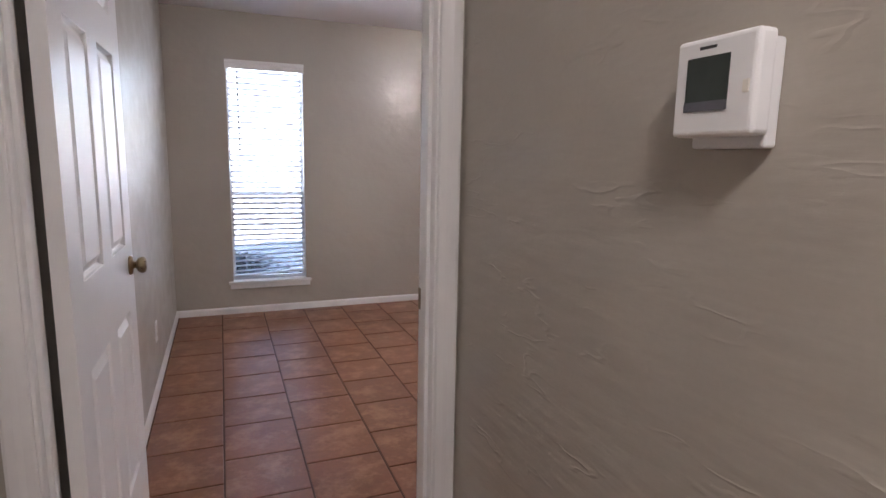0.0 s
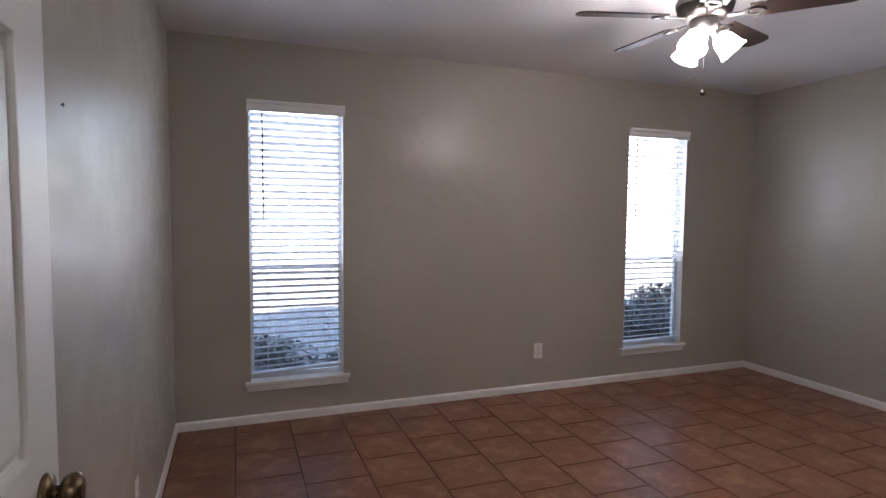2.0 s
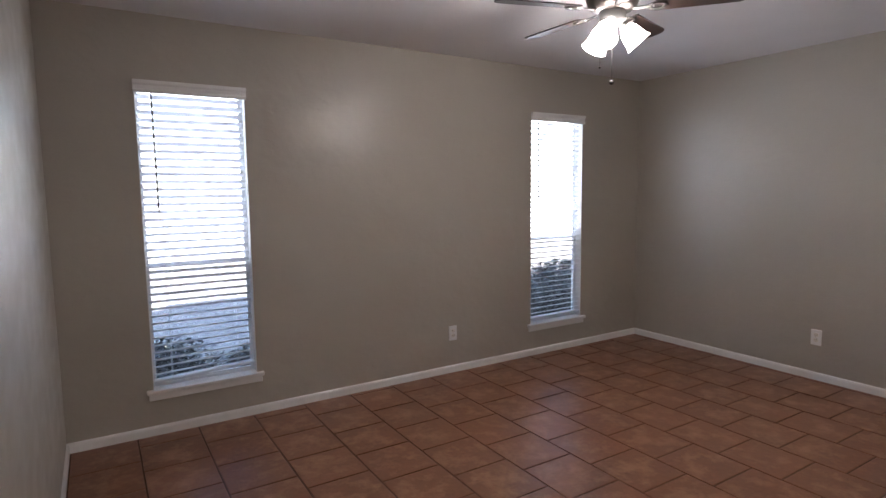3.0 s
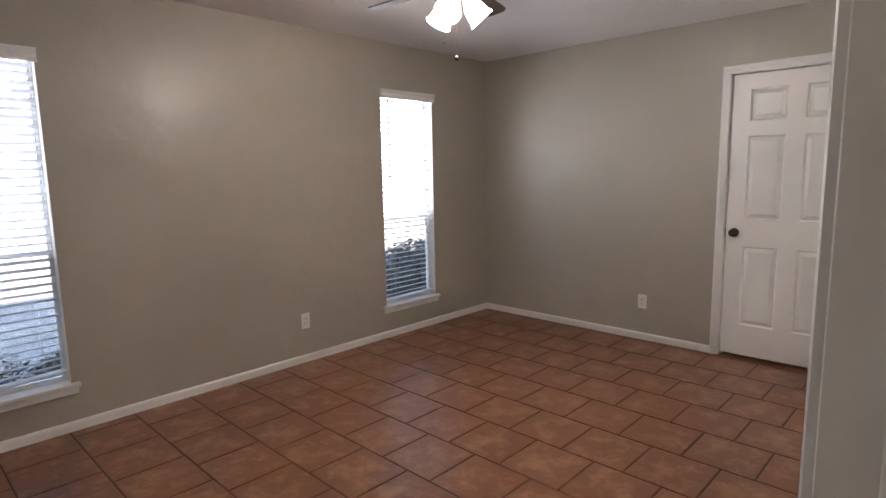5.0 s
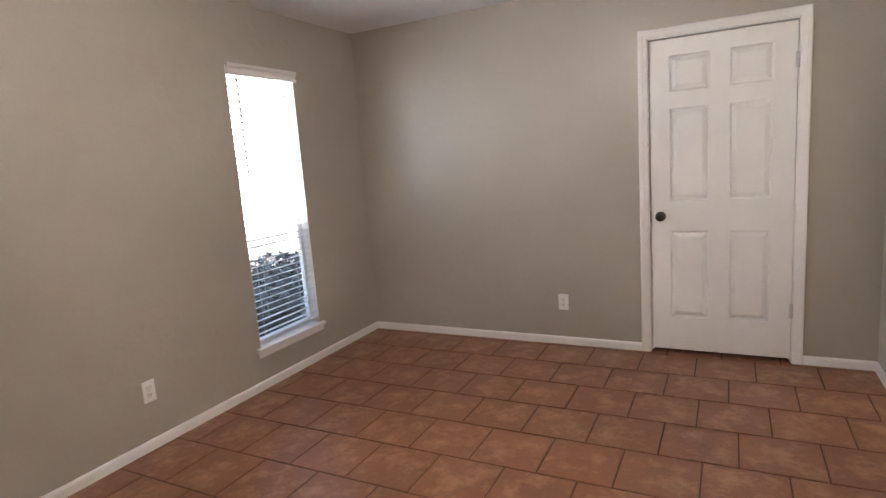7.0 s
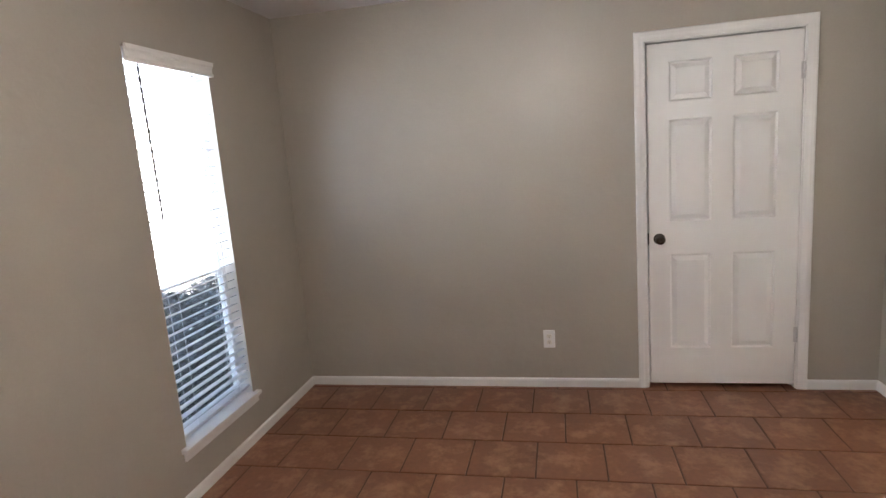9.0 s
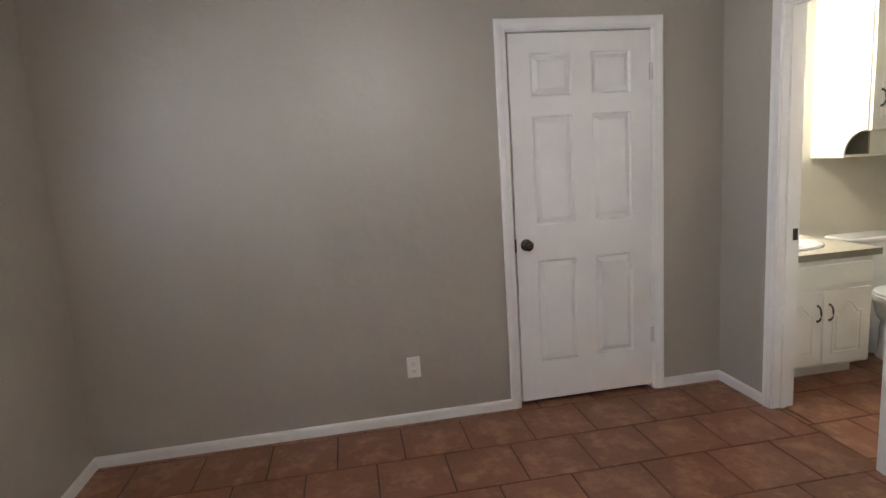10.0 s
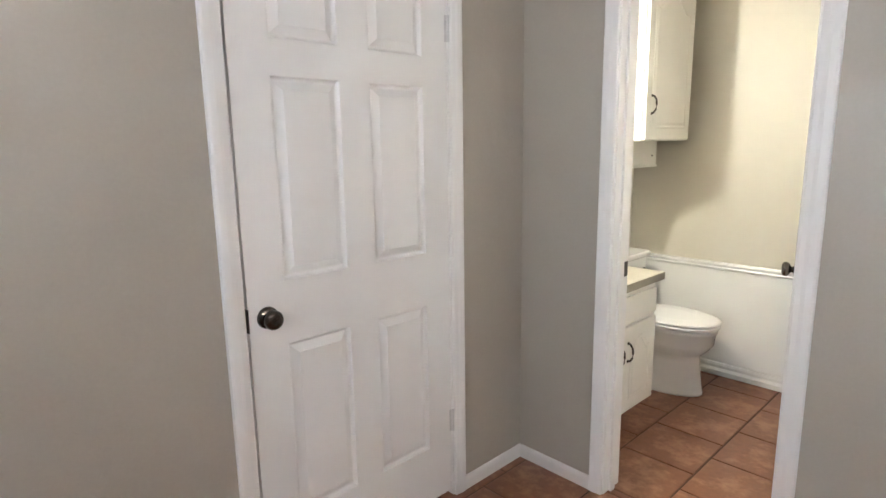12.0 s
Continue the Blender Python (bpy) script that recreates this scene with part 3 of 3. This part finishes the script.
for k in range(5):
    a = 19 + 72 * k
    turn = pose(0, 0, 2.272, 0, 0, a) @ pose(0, 0, 0, -11, 0, 0)
    out = blade_outline(0.185, 0.585, 0.105, 0.128)
    bb = bmesh.new()
    lo = [bb.verts.new((x, y, -0.003)) for x, y in out]
    hi = [bb.verts.new((x, y, 0.003)) for x, y in out]
    bb.faces.new(lo[::-1])
    bb.faces.new(hi)
    for i in range(len(lo)):
        j = (i + 1) % len(lo)
        bb.faces.new((lo[i], lo[j], hi[j], hi[i]))
    blade = part("blade", bb, M_WALNUT, fan, "dark walnut blade")
    blade.matrix_local = turn
    ib = box(0.09, 0.165, -0.013, 0.013, -0.010, -0.003, 0.002)
    for t in range(12):
        t0, t1 = 2 * math.pi * t / 12, 2 * math.pi * (t + 1) / 12
        loft([[(0.200 + rr * 1.3 * math.cos(q), rr * math.sin(q), z) for rr, z in ((0.020, -0.004), (0.036, -0.004), (0.033, -0.012), (0.022, -0.010))] for q in (t0, t1)], False, ib)
    part("blade_iron", ib, M_IRON, blade, "aged pewter blade arm with an oval ring", smooth=False)

for k, a in enumerate((205, 325, 85)):
    m = pose(0, 0, 2.205, 0, 0, a) @ pose(0.045, 0, 0, 0, 0, 0) @ Euler((0, radians(180 - 42), 0)).to_matrix().to_4x4()
    part("lamp_arm", lathe([(0.0, -0.02), (0.016, -0.02), (0.022, 0.010), (0.026, 0.026), (0.0, 0.026)], m, 16), M_NICKEL, fan, smooth=True)
    prof = [(0.024, 0.022), (0.034, 0.030), (0.044, 0.050), (0.049, 0.075), (0.053, 0.100), (0.062, 0.122), (0.058, 0.122), (0.049, 0.100), (0.045, 0.075), (0.040, 0.052), (0.0, 0.034)]
    part("lamp_shade", lathe(prof, m, 24), M_SHADE, fan, "lit frosted bell shade", smooth=True)
for x, y, zb, r in ((0.035, 0.03, 1.945, 0.013), (0.0, 0.075, 2.02, 0.006)):
    chain = part("pull_chain", tube([(x * 0.8, y * 0.8, 2.20), (x, y, 2.1), (x, y, zb)], 0.0009, 5), M_DARKMETAL, fan)
    part("chain_ball", lathe([(0.0, -r), (r * 0.7, -r * 0.7), (r, 0), (r * 0.7, r * 0.7), (0.0, r)], pose(x, y, zb), 14), M_RUBBER, chain, "dark round pull", smooth=True)


# ---- outlets ----
def outlet(m, label):
    """A duplex outlet; local y points out of the wall."""
    o = thing("wall_outlet", m, label, "outlet", group="bedroom outlets")
    part("cover_plate", box(-0.036, 0.036, 0.0, 0.006, -0.058, 0.058, 0.0025, seg=2), M_PLASTIC, o)
    for z in (-0.0195, 0.0195):
        out = [(0.0165 * math.cos(q), z + 0.0165 * max(-0.8, min(0.8, math.sin(q)))) for q in [2 * math.pi * i / 20 for i in range(20)]]
        face = part("receptacle", prism(out, 0.005, 0.0085), M_IVORY, o)
        sl = box(-0.0075, -0.0055, 0.008, 0.0088, z - 0.001, z + 0.008)
        box(0.0055, 0.0075, 0.008, 0.0088, z - 0.001, z + 0.007, bm=sl)
        lathe([(0.0024, 0), (0.0024, 0.0008)], pose(0, 0.0080, z - 0.007, -90, 0, 0), 8, sl)
        part("slots", sl, M_SLOT, face, "dark plug slots")
    part("screw", lathe([(0.0, 0.0), (0.0032, 0.0), (0.0028, 0.0016), (0.0, 0.002)], pose(0, 0.0058, 0, -90, 0, 0), 10), M_HINGE, o)


outlet(pose(2.222, Y1, 0.315, 0, 0, 180), "white duplex outlet on the window wall")
outlet(pose(X1, 3.857, 0.318, 0, 0, 90), "white duplex outlet beside the closet door")
outlet(pose(X0, 4.04, 0.325, 0, 0, -90), "white duplex outlet on the side wall")



def wall_nail(y, z):
    """A bare nail head left in the side wall."""
    o = thing("wall_nail", pose(X0, y, z, 0, 90, 0), "small dark nail head standing in the taupe painted wall", "nail", group="nails in the side wall")
    part("shank", lathe([(0.0, -0.002), (0.0016, -0.002), (0.0016, 0.004), (0.0, 0.004)], None, 8), M_SLOT, o)
    part("head", lathe([(0.0, 0.004), (0.0045, 0.004), (0.0050, 0.0055), (0.0036, 0.0068), (0.0, 0.0072)], None, 12), M_SLOT, o, smooth=True)


wall_nail(3.225, 1.617)
wall_nail(3.089, 1.411)

# ---- hall: thermostat and ceiling lamp ----
th = thing("thermostat", pose(HALL_X1, 1.076, 1.414, 0, 0, 90), "white wall thermostat with a dark grey-green display", "thermostat")
part("back_plate", box(-0.052, 0.050, 0.0, 0.020, -0.070, 0.048, 0.004, seg=2), M_PLASTIC, th)
part("housing", box(-0.057, 0.058, 0.018, 0.046, -0.057, 0.055, 0.006, seg=3), M_PLASTIC, th)
part("display", box(-0.022, 0.039, 0.0455, 0.0468, -0.028, 0.033, 0.0005), M_SCREEN, th, "dark grey-green display")
part("display_band", box(-0.022, 0.039, 0.0467, 0.0474, -0.028, -0.017), M_SCREENBAR, th)
part("marking", box(-0.002, 0.022, 0.0458, 0.0465, 0.041, 0.0445), M_SLOT, th, "small dark unreadable marking")
part("button", box(-0.050, -0.041, 0.0455, 0.0476, -0.012, 0.002, 0.001), M_IVORY, th)
hl = thing("hall_ceiling_light", pose(0.10, 0.12, H), "lit round white ceiling dome light", "ceiling light")
part("base_ring", lathe([(0.0, 0.0), (0.15, 0.0), (0.15, -0.025), (0.13, -0.03), (0.0, -0.03)], n=28), M_NICKEL, hl, smooth=True)
part("dome", lathe([(0.128, -0.03), (0.125, -0.05), (0.10, -0.08), (0.06, -0.098), (0.0, -0.105)], n=28), M_BULB_HALL, hl, "lit frosted dome", smooth=True)

# ---- bathroom ----
# wainscot, rail and base on the far and east walls
structure("wainscot", box(BX0, BX1 - 0.012, BY0, BY0 + 0.008, 0.0, 0.685), M_WAINSCOT, "white painted smooth wainscot panel", "wainscot")
structure("wainscot", box(BX1 - 0.008, BX1, BY0 + 0.008, 1.19, 0.0, 0.685), M_WAINSCOT, "white painted smooth wainscot panel", "wainscot")


def rail_run(x0, y0, x1, y1, prof, name, label):
    u = Vector((x1 - x0, y1 - y0, 0)).normalized()
    n = Vector((-u.y, u.x, 0))
    rings = [[Vector((x, y, 0)) + n * a + Vector((0, 0, b)) for a, b in prof] for x, y in ((x0, y0), (x1, y1))]
    structure(name, loft(rings), M_WAINSCOT, label, "trim")


RAIL = [(0, 0.656), (0.014, 0.660), (0.018, 0.668), (0.014, 0.676), (0.024, 0.684), (0.028, 0.692), (0.024, 0.700), (0, 0.702)]
BASE = [(0, 0.0), (0.024, 0.0), (0.024, 0.030), (0.018, 0.040), (0.014, 0.046), (0.014, 0.062), (0.009, 0.074), (0, 0.078)]
rail_run(BX0, BY0 + 0.008, BX1 - 0.008, BY0 + 0.008, RAIL, "chair_rail", "white moulded chair rail")
rail_run(BX1 - 0.008, BY0 + 0.04, BX1 - 0.008, 1.19, RAIL, "chair_rail", "white moulded chair rail")
rail_run(BX0, BY0 + 0.008, BX1 - 0.008, BY0 + 0.008, BASE, "baseboard", "white moulded baseboard")

# vanity
VX, VY0, VY1, VZ = 4.135, 1.215, 1.872, 0.735


def handle(parent, m):
    pts = [(0, 0, -0.045), (0, -0.012, -0.042), (0, -0.024, -0.025), (0, -0.027, 0.0), (0, -0.024, 0.025), (0, -0.012, 0.042), (0, 0, 0.045)]
    bm = tube(pts, 0.0048, 8)
    for z in (-0.045, 0.045):
        lathe([(0.0, 0), (0.008, 0), (0.008, 0.003), (0.0, 0.004)], pose(0, 0, z, 90, 0, 0), 10, bm)
    h = part("handle", bm, M_DARKMETAL, parent, "dark bronze bow handle", smooth=True)
    h.matrix_local = m


def cabinet_door(parent, x0, x1, z0, z1, y, arch):
    """An overlay door with an arched raised panel; its skin looks along -y."""
    dr = part("cabinet_door", box(x0, x1, y - 0.018, y, z0, z1, 0.004, seg=2), M_CABINET, parent)
    a, b, c, e = x0 + 0.055, x1 - 0.055, z0 + 0.06, z1 - 0.06
    mid, rise = (a + b) / 2, min(arch, (b - a) * 0.35)

    def outline(s):
        pts = [(a + s, c + s), (b - s, c + s), (b - s, e - rise - s * 0.6)]
        n = 9
        for k in range(1, n):
            q = k / n
            x = (b - s) + ((a + s) - (b - s)) * q
            bulge = math.sin(math.pi * min(1, max(0, (q - 0.12) / 0.76)))
            pts.append((x, e - rise - s * 0.6 + rise * bulge ** 1.3 - 0.4 * s * bulge))
        pts.append((a + s, e - rise - s * 0.6))
        return pts
    rings = [[(x, y - 0.018 + dy, z) for x, z in outline(s)] for s, dy in ((0.0, 0.0005), (0.003, -0.003), (0.010, -0.0035), (0.016, 0.0015), (0.030, -0.0035), (0.034, -0.004))]
    bm = loft(rings, True)
    part("raised_panel", bm, M_CABINET, dr, "arched raised panel")
    return dr


van = thing("vanity_cabinet", pose(VX, VY1, 0, 0, 0, -90), "cream white vanity cabinet with two arched doors", "vanity cabinet")
W = VY1 - VY0
bm = box(0, W, 0.0, BX1 - VX - 0.002, 0.10, VZ - 0.002, 0.002)
part("body", bm, M_CABINET, van)
part("toe_kick", box(0.004, W - 0.004, 0.11, BX1 - VX - 0.002, 0.0, 0.10), M_CABINET, van)
part("drawer_front", box(0.02, W - 0.015, -0.018, 0.0, 0.575, 0.70, 0.004, seg=2), M_CABINET, van, "false drawer front")
for x0, x1, hx in ((0.02, W / 2 - 0.004, W / 2 - 0.038), (W / 2 + 0.004, W - 0.015, W / 2 + 0.040)):
    dr = cabinet_door(van, x0, x1, 0.115, 0.552, 0.0, 0.07)
    handle(dr, pose(hx, -0.018, 0.425))
ct = thing("countertop", pose(VX, VY1, VZ, 0, 0, -90), "beige laminate countertop on the vanity", "countertop")
part("slab", box(-0.002, W + 0.022, -0.034, BX1 - VX - 0.002, 0.002, 0.038, 0.002), M_COUNTER, ct)
part("edge_band", box(-0.002, W + 0.0225, -0.0365, -0.0342, 0.0, 0.0375, 0.0005), M_EDGE, ct, "grey olive front edge")
part("edge_band", box(W + 0.0222, W + 0.0245, -0.034, BX1 - VX - 0.004, 0.0, 0.0375, 0.0005), M_EDGE, ct, "grey olive side edge")
sk = thing("sink", pose(4.40, 1.59, VZ + 0.038), "white oval drop-in sink", "sink")
rings = []
for f, z in ((1.0, 0.0), (1.0, 0.010), (0.97, 0.016), (0.90, 0.016), (0.85, 0.006), (0.80, -0.004), (0.70, -0.010)):
    rings.append([(0.20 * f * math.cos(2 * math.pi * i / 36), 0.245 * f * math.sin(2 * math.pi * i / 36), z + 0.001) for i in range(36)])
part("basin", loft(rings), M_PORCELAIN, sk, smooth=True)

# wall cabinet over the toilet, its side towards the lamp
CX, CY0, CY1 = 4.300, 0.585, 1.125
cab = thing("wall_cabinet", pose(CX, CY1, -0.028, 0, 0, -90), "cream white wall cabinet with an arched door and open shelf", "wall cabinet")
CW_ = CY1 - CY0
DEP = BX1 - CX - 0.001
part("body", box(0.012, CW_, 0.0, DEP, 1.450, 2.30, 0.002), M_CABINET, cab)
q = [(0.0, 2.30), (DEP, 2.30), (DEP, 1.297), (0.155, 1.297)]
q += [(0.155 * math.cos(k / 8 * math.pi / 2), 1.297 + 0.162 * math.sin(k / 8 * math.pi / 2)) for k in range(1, 9)]
sb = bmesh.new()
for a, b in ((0.0, 0.0118),):
    lo = [sb.verts.new((a, y, z)) for y, z in q]
    hi = [sb.verts.new((b, y, z)) for y, z in q]
    sb.faces.new(lo)
    sb.faces.new(hi[::-1])
    for i in range(len(lo)):
        j = (i + 1) % len(lo)
        sb.faces.new((lo[i], hi[i], hi[j], lo[j]))
part("side_panel", sb, M_CABINET, cab, "side panel with a curved lower corner")
part("shelf", box(0.012, CW_, 0.165, DEP, 1.297, 1.311, 0.002), M_CABINET, cab)
part("shelf_front", box(0.20, CW_ - 0.002, 0.170, 0.182, 1.311, 1.449, 0.002), M_CABINET, cab)
part("shelf_divider", box(0.185, 0.199, 0.166, DEP, 1.311, 1.449, 0.001), M_EDGE, cab)
part("screw_cap", lathe([(0.0, 0), (0.006, 0), (0.005, 0.003), (0, 0.004)], pose(CW_ - 0.06, 0.170, 1.365, 90, 0, 0), 10), M_DARKMETAL, cab)
dr = cabinet_door(cab, 0.010, CW_ - 0.012, 1.455, 2.285, -0.001, 0.10)
handle(dr, pose(0.066, -0.019, 1.635))

# toilet
to = thing("toilet", pose(BX1 - 0.01, 0.800, 0, 0, 0, 90), "white porcelain toilet with its lid closed", "toilet")


def oval(cx, cy, rx, front, back, z, n=28):
    """A ring about (cx, cy): half width rx, reaching front and back along y."""
    pts = []
    for i in range(n):
        q = 2 * math.pi * i / n
        s = math.sin(q)
        pts.append((cx + rx * math.cos(q), cy + (front if s > 0 else back) * s, z))
    return pts


bowl = part("bowl", loft([oval(0, 0.42, 0.127, 0.246, 0.16, 0.0), oval(0, 0.42, 0.127, 0.246, 0.16, 0.010), oval(0, 0.42, 0.121, 0.240, 0.15, 0.022), oval(0, 0.42, 0.115, 0.228, 0.145, 0.10), oval(0, 0.42, 0.111, 0.218, 0.145, 0.18),
                   oval(0, 0.43, 0.113, 0.209, 0.15, 0.205), oval(0, 0.44, 0.124, 0.212, 0.16, 0.220), oval(0, 0.445, 0.148, 0.236, 0.18, 0.245), oval(0, 0.45, 0.163, 0.257, 0.20, 0.280), oval(0, 0.45, 0.166, 0.262, 0.22, 0.335),
                   oval(0, 0.45, 0.171, 0.270, 0.22, 0.340), oval(0, 0.45, 0.173, 0.273, 0.22, 0.360), oval(0, 0.45, 0.160, 0.258, 0.21, 0.3705)]), M_PORCELAIN, to, smooth=True)
trap = part("trapway", loft([oval(0, 0.20, 0.095, 0.10, 0.10, 0.0), oval(0, 0.20, 0.085, 0.10, 0.10, 0.18), oval(0, 0.18, 0.11, 0.12, 0.11, 0.30), oval(0, 0.17, 0.16, 0.14, 0.13, 0.365)]), M_PORCELAIN, to, smooth=True)
seat = part("seat", loft([oval(0, 0.45, 0.176, 0.272, 0.20, 0.371, 48), oval(0, 0.45, 0.187, 0.283, 0.20, 0.374, 48), oval(0, 0.45, 0.189, 0.285, 0.20, 0.380, 48), oval(0, 0.45, 0.184, 0.280, 0.20, 0.386, 48), oval(0, 0.45, 0.172, 0.268, 0.195, 0.387, 48)]), M_SEAT, to)
lid = part("lid", loft([oval(0, 0.45, 0.172, 0.268, 0.195, 0.3875, 48), oval(0, 0.45, 0.186, 0.282, 0.20, 0.392, 48), oval(0, 0.45, 0.189, 0.285, 0.20, 0.396, 48), oval(0, 0.45, 0.187, 0.283, 0.20, 0.402, 48), oval(0, 0.45, 0.178, 0.274, 0.195, 0.4055, 48), oval(0, 0.45, 0.10, 0.17, 0.12, 0.409, 48)]), M_SEAT, to, "closed white seat lid")
for piece in (bowl, trap, seat, lid):
    piece.matrix_local = Matrix.Diagonal((1, 1, 1.08, 1))


def slab_ring(w0, y0, y1, z, r=0.03):
    pts = []
    for cx, cy, a0 in ((w0 - r, y1 - r, 0), (-w0 + r, y1 - r, 90), (-w0 + r, y0 + r, 180), (w0 - r, y0 + r, 270)):
        for k in range(5):
            q = radians(a0 + 22.5 * k)
            pts.append((cx + r * math.cos(q), cy + r * math.sin(q), z))
    return pts


part("tank", loft([slab_ring(0.185, 0.02, 0.175, 0.366), slab_ring(0.195, 0.015, 0.19, 0.40), slab_ring(0.215, 0.01, 0.205, 0.716)]), M_PORCELAIN, to, smooth=False)
part("tank_lid", loft([slab_ring(0.222, 0.006, 0.214, 0.717), slab_ring(0.228, 0.004, 0.220, 0.725), slab_ring(0.228, 0.004, 0.220, 0.743), slab_ring(0.218, 0.012, 0.210, 0.751)]), M_PORCELAIN, to, smooth=False)
lv = tube([(-0.15, 0.203, 0.645), (-0.15, 0.222, 0.645), (-0.10, 0.228, 0.637)], 0.006, 8)
part("flush_lever", lv, M_NICKEL, to, smooth=True)
for x in (-0.075, 0.075):
    part("bolt_cap", lathe([(0.0, 0.022), (0.010, 0.020), (0.014, 0.008), (0.015, 0.0), (0.0, 0.0)][::-1], pose(x * 1.45, 0.40, 0.0), 12), M_PORCELAIN, to, smooth=True)

# vanity lamp above the basin
vl = thing("vanity_light", pose(BX1, 1.785, 1.85), "nickel wall light with one small lit bulb", "wall light")
part("back_plate", box(-0.025, -0.001, -0.06, 0.06, -0.06, 0.06, 0.006, seg=2), M_NICKEL, vl)
part("arm", tube([(-0.02, 0, 0.0), (-0.12, 0, 0.025), (-0.20, 0, 0.015), (-0.245, 0, -0.02)], 0.009, 10), M_NICKEL, vl, smooth=True)
part("bulb", lathe([(0.0, -0.030), (0.0173, -0.024), (0.0273, -0.0113), (0.030, 0.0), (0.0273, 0.0113), (0.0173, 0.024), (0.0, 0.030)], pose(-0.25, 0, -0.065), 20), M_BULB_BATH, vl, "lit frosted bulb", smooth=True)

# ---- shrubs under the windows, outside ----
def shrub(x, y, r, h, label):
    o = thing("shrub", pose(x, y, -0.16), label, "shrub", group="shrubs under the windows")
    sb = bmesh.new()
    for k in range(7):
        q = random.uniform(0, 6.28)
        tube([(0.03 * math.cos(q), 0.03 * math.sin(q), -0.02), (0.4 * r * math.cos(q), 0.4 * r * math.sin(q), 0.5 * h), (0.75 * r * math.cos(q), 0.75 * r * math.sin(q), 0.85 * h)], 0.008, 5, sb)
    part("stems", sb, M_STEM, o)
    verts, faces = [], []
    for k in range(2600):
        q, w = random.uniform(0, 2 * math.pi), random.uniform(-0.3, 1)
        d = random.uniform(0.35, 1.0) ** 0.6
        lump = 1 + 0.25 * math.sin(3 * q + x) + 0.15 * math.sin(7 * q)
        c = Vector((d * r * lump * math.cos(q) * math.sqrt(max(0, 1 - w * w)), d * r * lump * math.sin(q) * math.sqrt(max(0, 1 - w * w)), h * (0.48 + 0.5 * w * d)))
        e = Euler((random.uniform(-1, 1), random.uniform(-1, 1), random.uniform(0, 6.28))).to_matrix()
        s = random.uniform(0.022, 0.042)
        i = len(verts)
        for p in ((-s, 0, 0), (0, -0.42 * s, 0.12 * s), (s, 0, 0), (0, 0.42 * s, 0.12 * s)):
            verts.append(c + e @ Vector(p))
        faces.append((i, i + 1, i + 2, i + 3))
    me = bpy.data.meshes.new("leaves")
    me.from_pydata(verts, [], faces)
    me.materials.append(M_LEAF)
    lf = new("leaves", me)
    lf.parent = o
    lf["kind"] = "stuff"


for x, y, r, h in ((0.10, 6.30, 0.48, 0.56), (1.10, 6.50, 0.42, 0.34), (2.95, 6.40, 0.52, 0.60), (3.70, 6.32, 0.55, 0.64), (4.5, 6.4, 0.58, 0.68), (5.25, 6.55, 0.58, 0.70), (4.95, 7.1, 0.55, 0.72), (5.9, 7.0, 0.55, 0.72)):
    shrub(x, y, r, h, "low dark glossy shrub outside under the window")

# ---- floor tiles ----
PITCH, TX, TY = 0.331, 0.347, 3.978
GAP = 0.0078
full = {}


def tile_mesh(w, h):
    """A slightly domed tile with eased, uneven edges, its corner at the origin."""
    bm = bmesh.new()
    rows = []
    for inset, z in ((0.0, -0.0048), (0.0005, -0.0007), (0.0045, 0.0)):
        rows.append([(inset, inset, z), (w / 2, inset + random.uniform(-0.0005, 0.0005), z), (w - inset, inset, z), (w - inset - random.uniform(-0.0005, 0.0005), h / 2, z),
                     (w - inset, h - inset, z), (w / 2, h - inset + random.uniform(-0.0005, 0.0005), z), (inset, h - inset, z), (inset + random.uniform(-0.0005, 0.0005), h / 2, z)])
    loft(rows, False, bm)
    bm.faces.new([bm.verts.new(p) for p in rows[-1]])
    bmesh.ops.remove_doubles(bm, verts=bm.verts, dist=0.00005)
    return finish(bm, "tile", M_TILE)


FULL = [tile_mesh(PITCH - GAP, PITCH - GAP) for _ in range(6)]


# the bathroom's own grid is shifted against that of the other rooms
VISIBLE = ((X0, X1, Y0, Y1), (ENTRY[0], ENTRY[1], YH, Y0), (HALL_X0, HALL_X1, -0.6, YH))
BATH_FLOOR = ((BX0, BX1, BY0, YH), (BATH[0], BATH[1], YH, Y0))


def lay(zones, dx, dy, low, high):
    """Tiles in bonded columns through the zones, between low and high along y; those at the walls run on under them."""
    for c in range(-3, 15):
        x0 = TX + dx + c * PITCH
        off = TY + dy + (0.187 * (c - 4)) % PITCH
        for r in range(-17, 7):
            y0 = off + r * PITCH
            if any(x0 < b and x0 + PITCH > a and y0 < f and y0 + PITCH > e for a, b, e, f in zones):
                xa, xb = max(x0 + GAP / 2, X0 - 0.1), min(x0 + PITCH - GAP / 2, 5.1)
                if xa > BX0 - 0.4 and high > 4:
                    ya, yb = max(y0 + GAP / 2, low), min(y0 + PITCH - GAP / 2, high)
                else:
                    ya, yb = y0 + GAP / 2, min(y0 + PITCH - GAP / 2, high)
                if xb - xa < 0.03 or yb - ya < 0.03:
                    continue
                cut = xb - xa < PITCH - GAP - 1e-4 or yb - ya < PITCH - GAP - 1e-4
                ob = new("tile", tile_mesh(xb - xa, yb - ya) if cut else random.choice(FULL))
                ob.parent = floor
                ob.matrix_local = pose(xa, ya, random.uniform(-0.0004, 0.0003), random.uniform(-0.05, 0.05), random.uniform(-0.05, 0.05), 0)


lay(VISIBLE, 0.0, 0.0, Y0 - 0.03, Y1 + 0.06)
lay(BATH_FLOOR, 0.075, 0.15, 0.0, Y0 - 0.036)
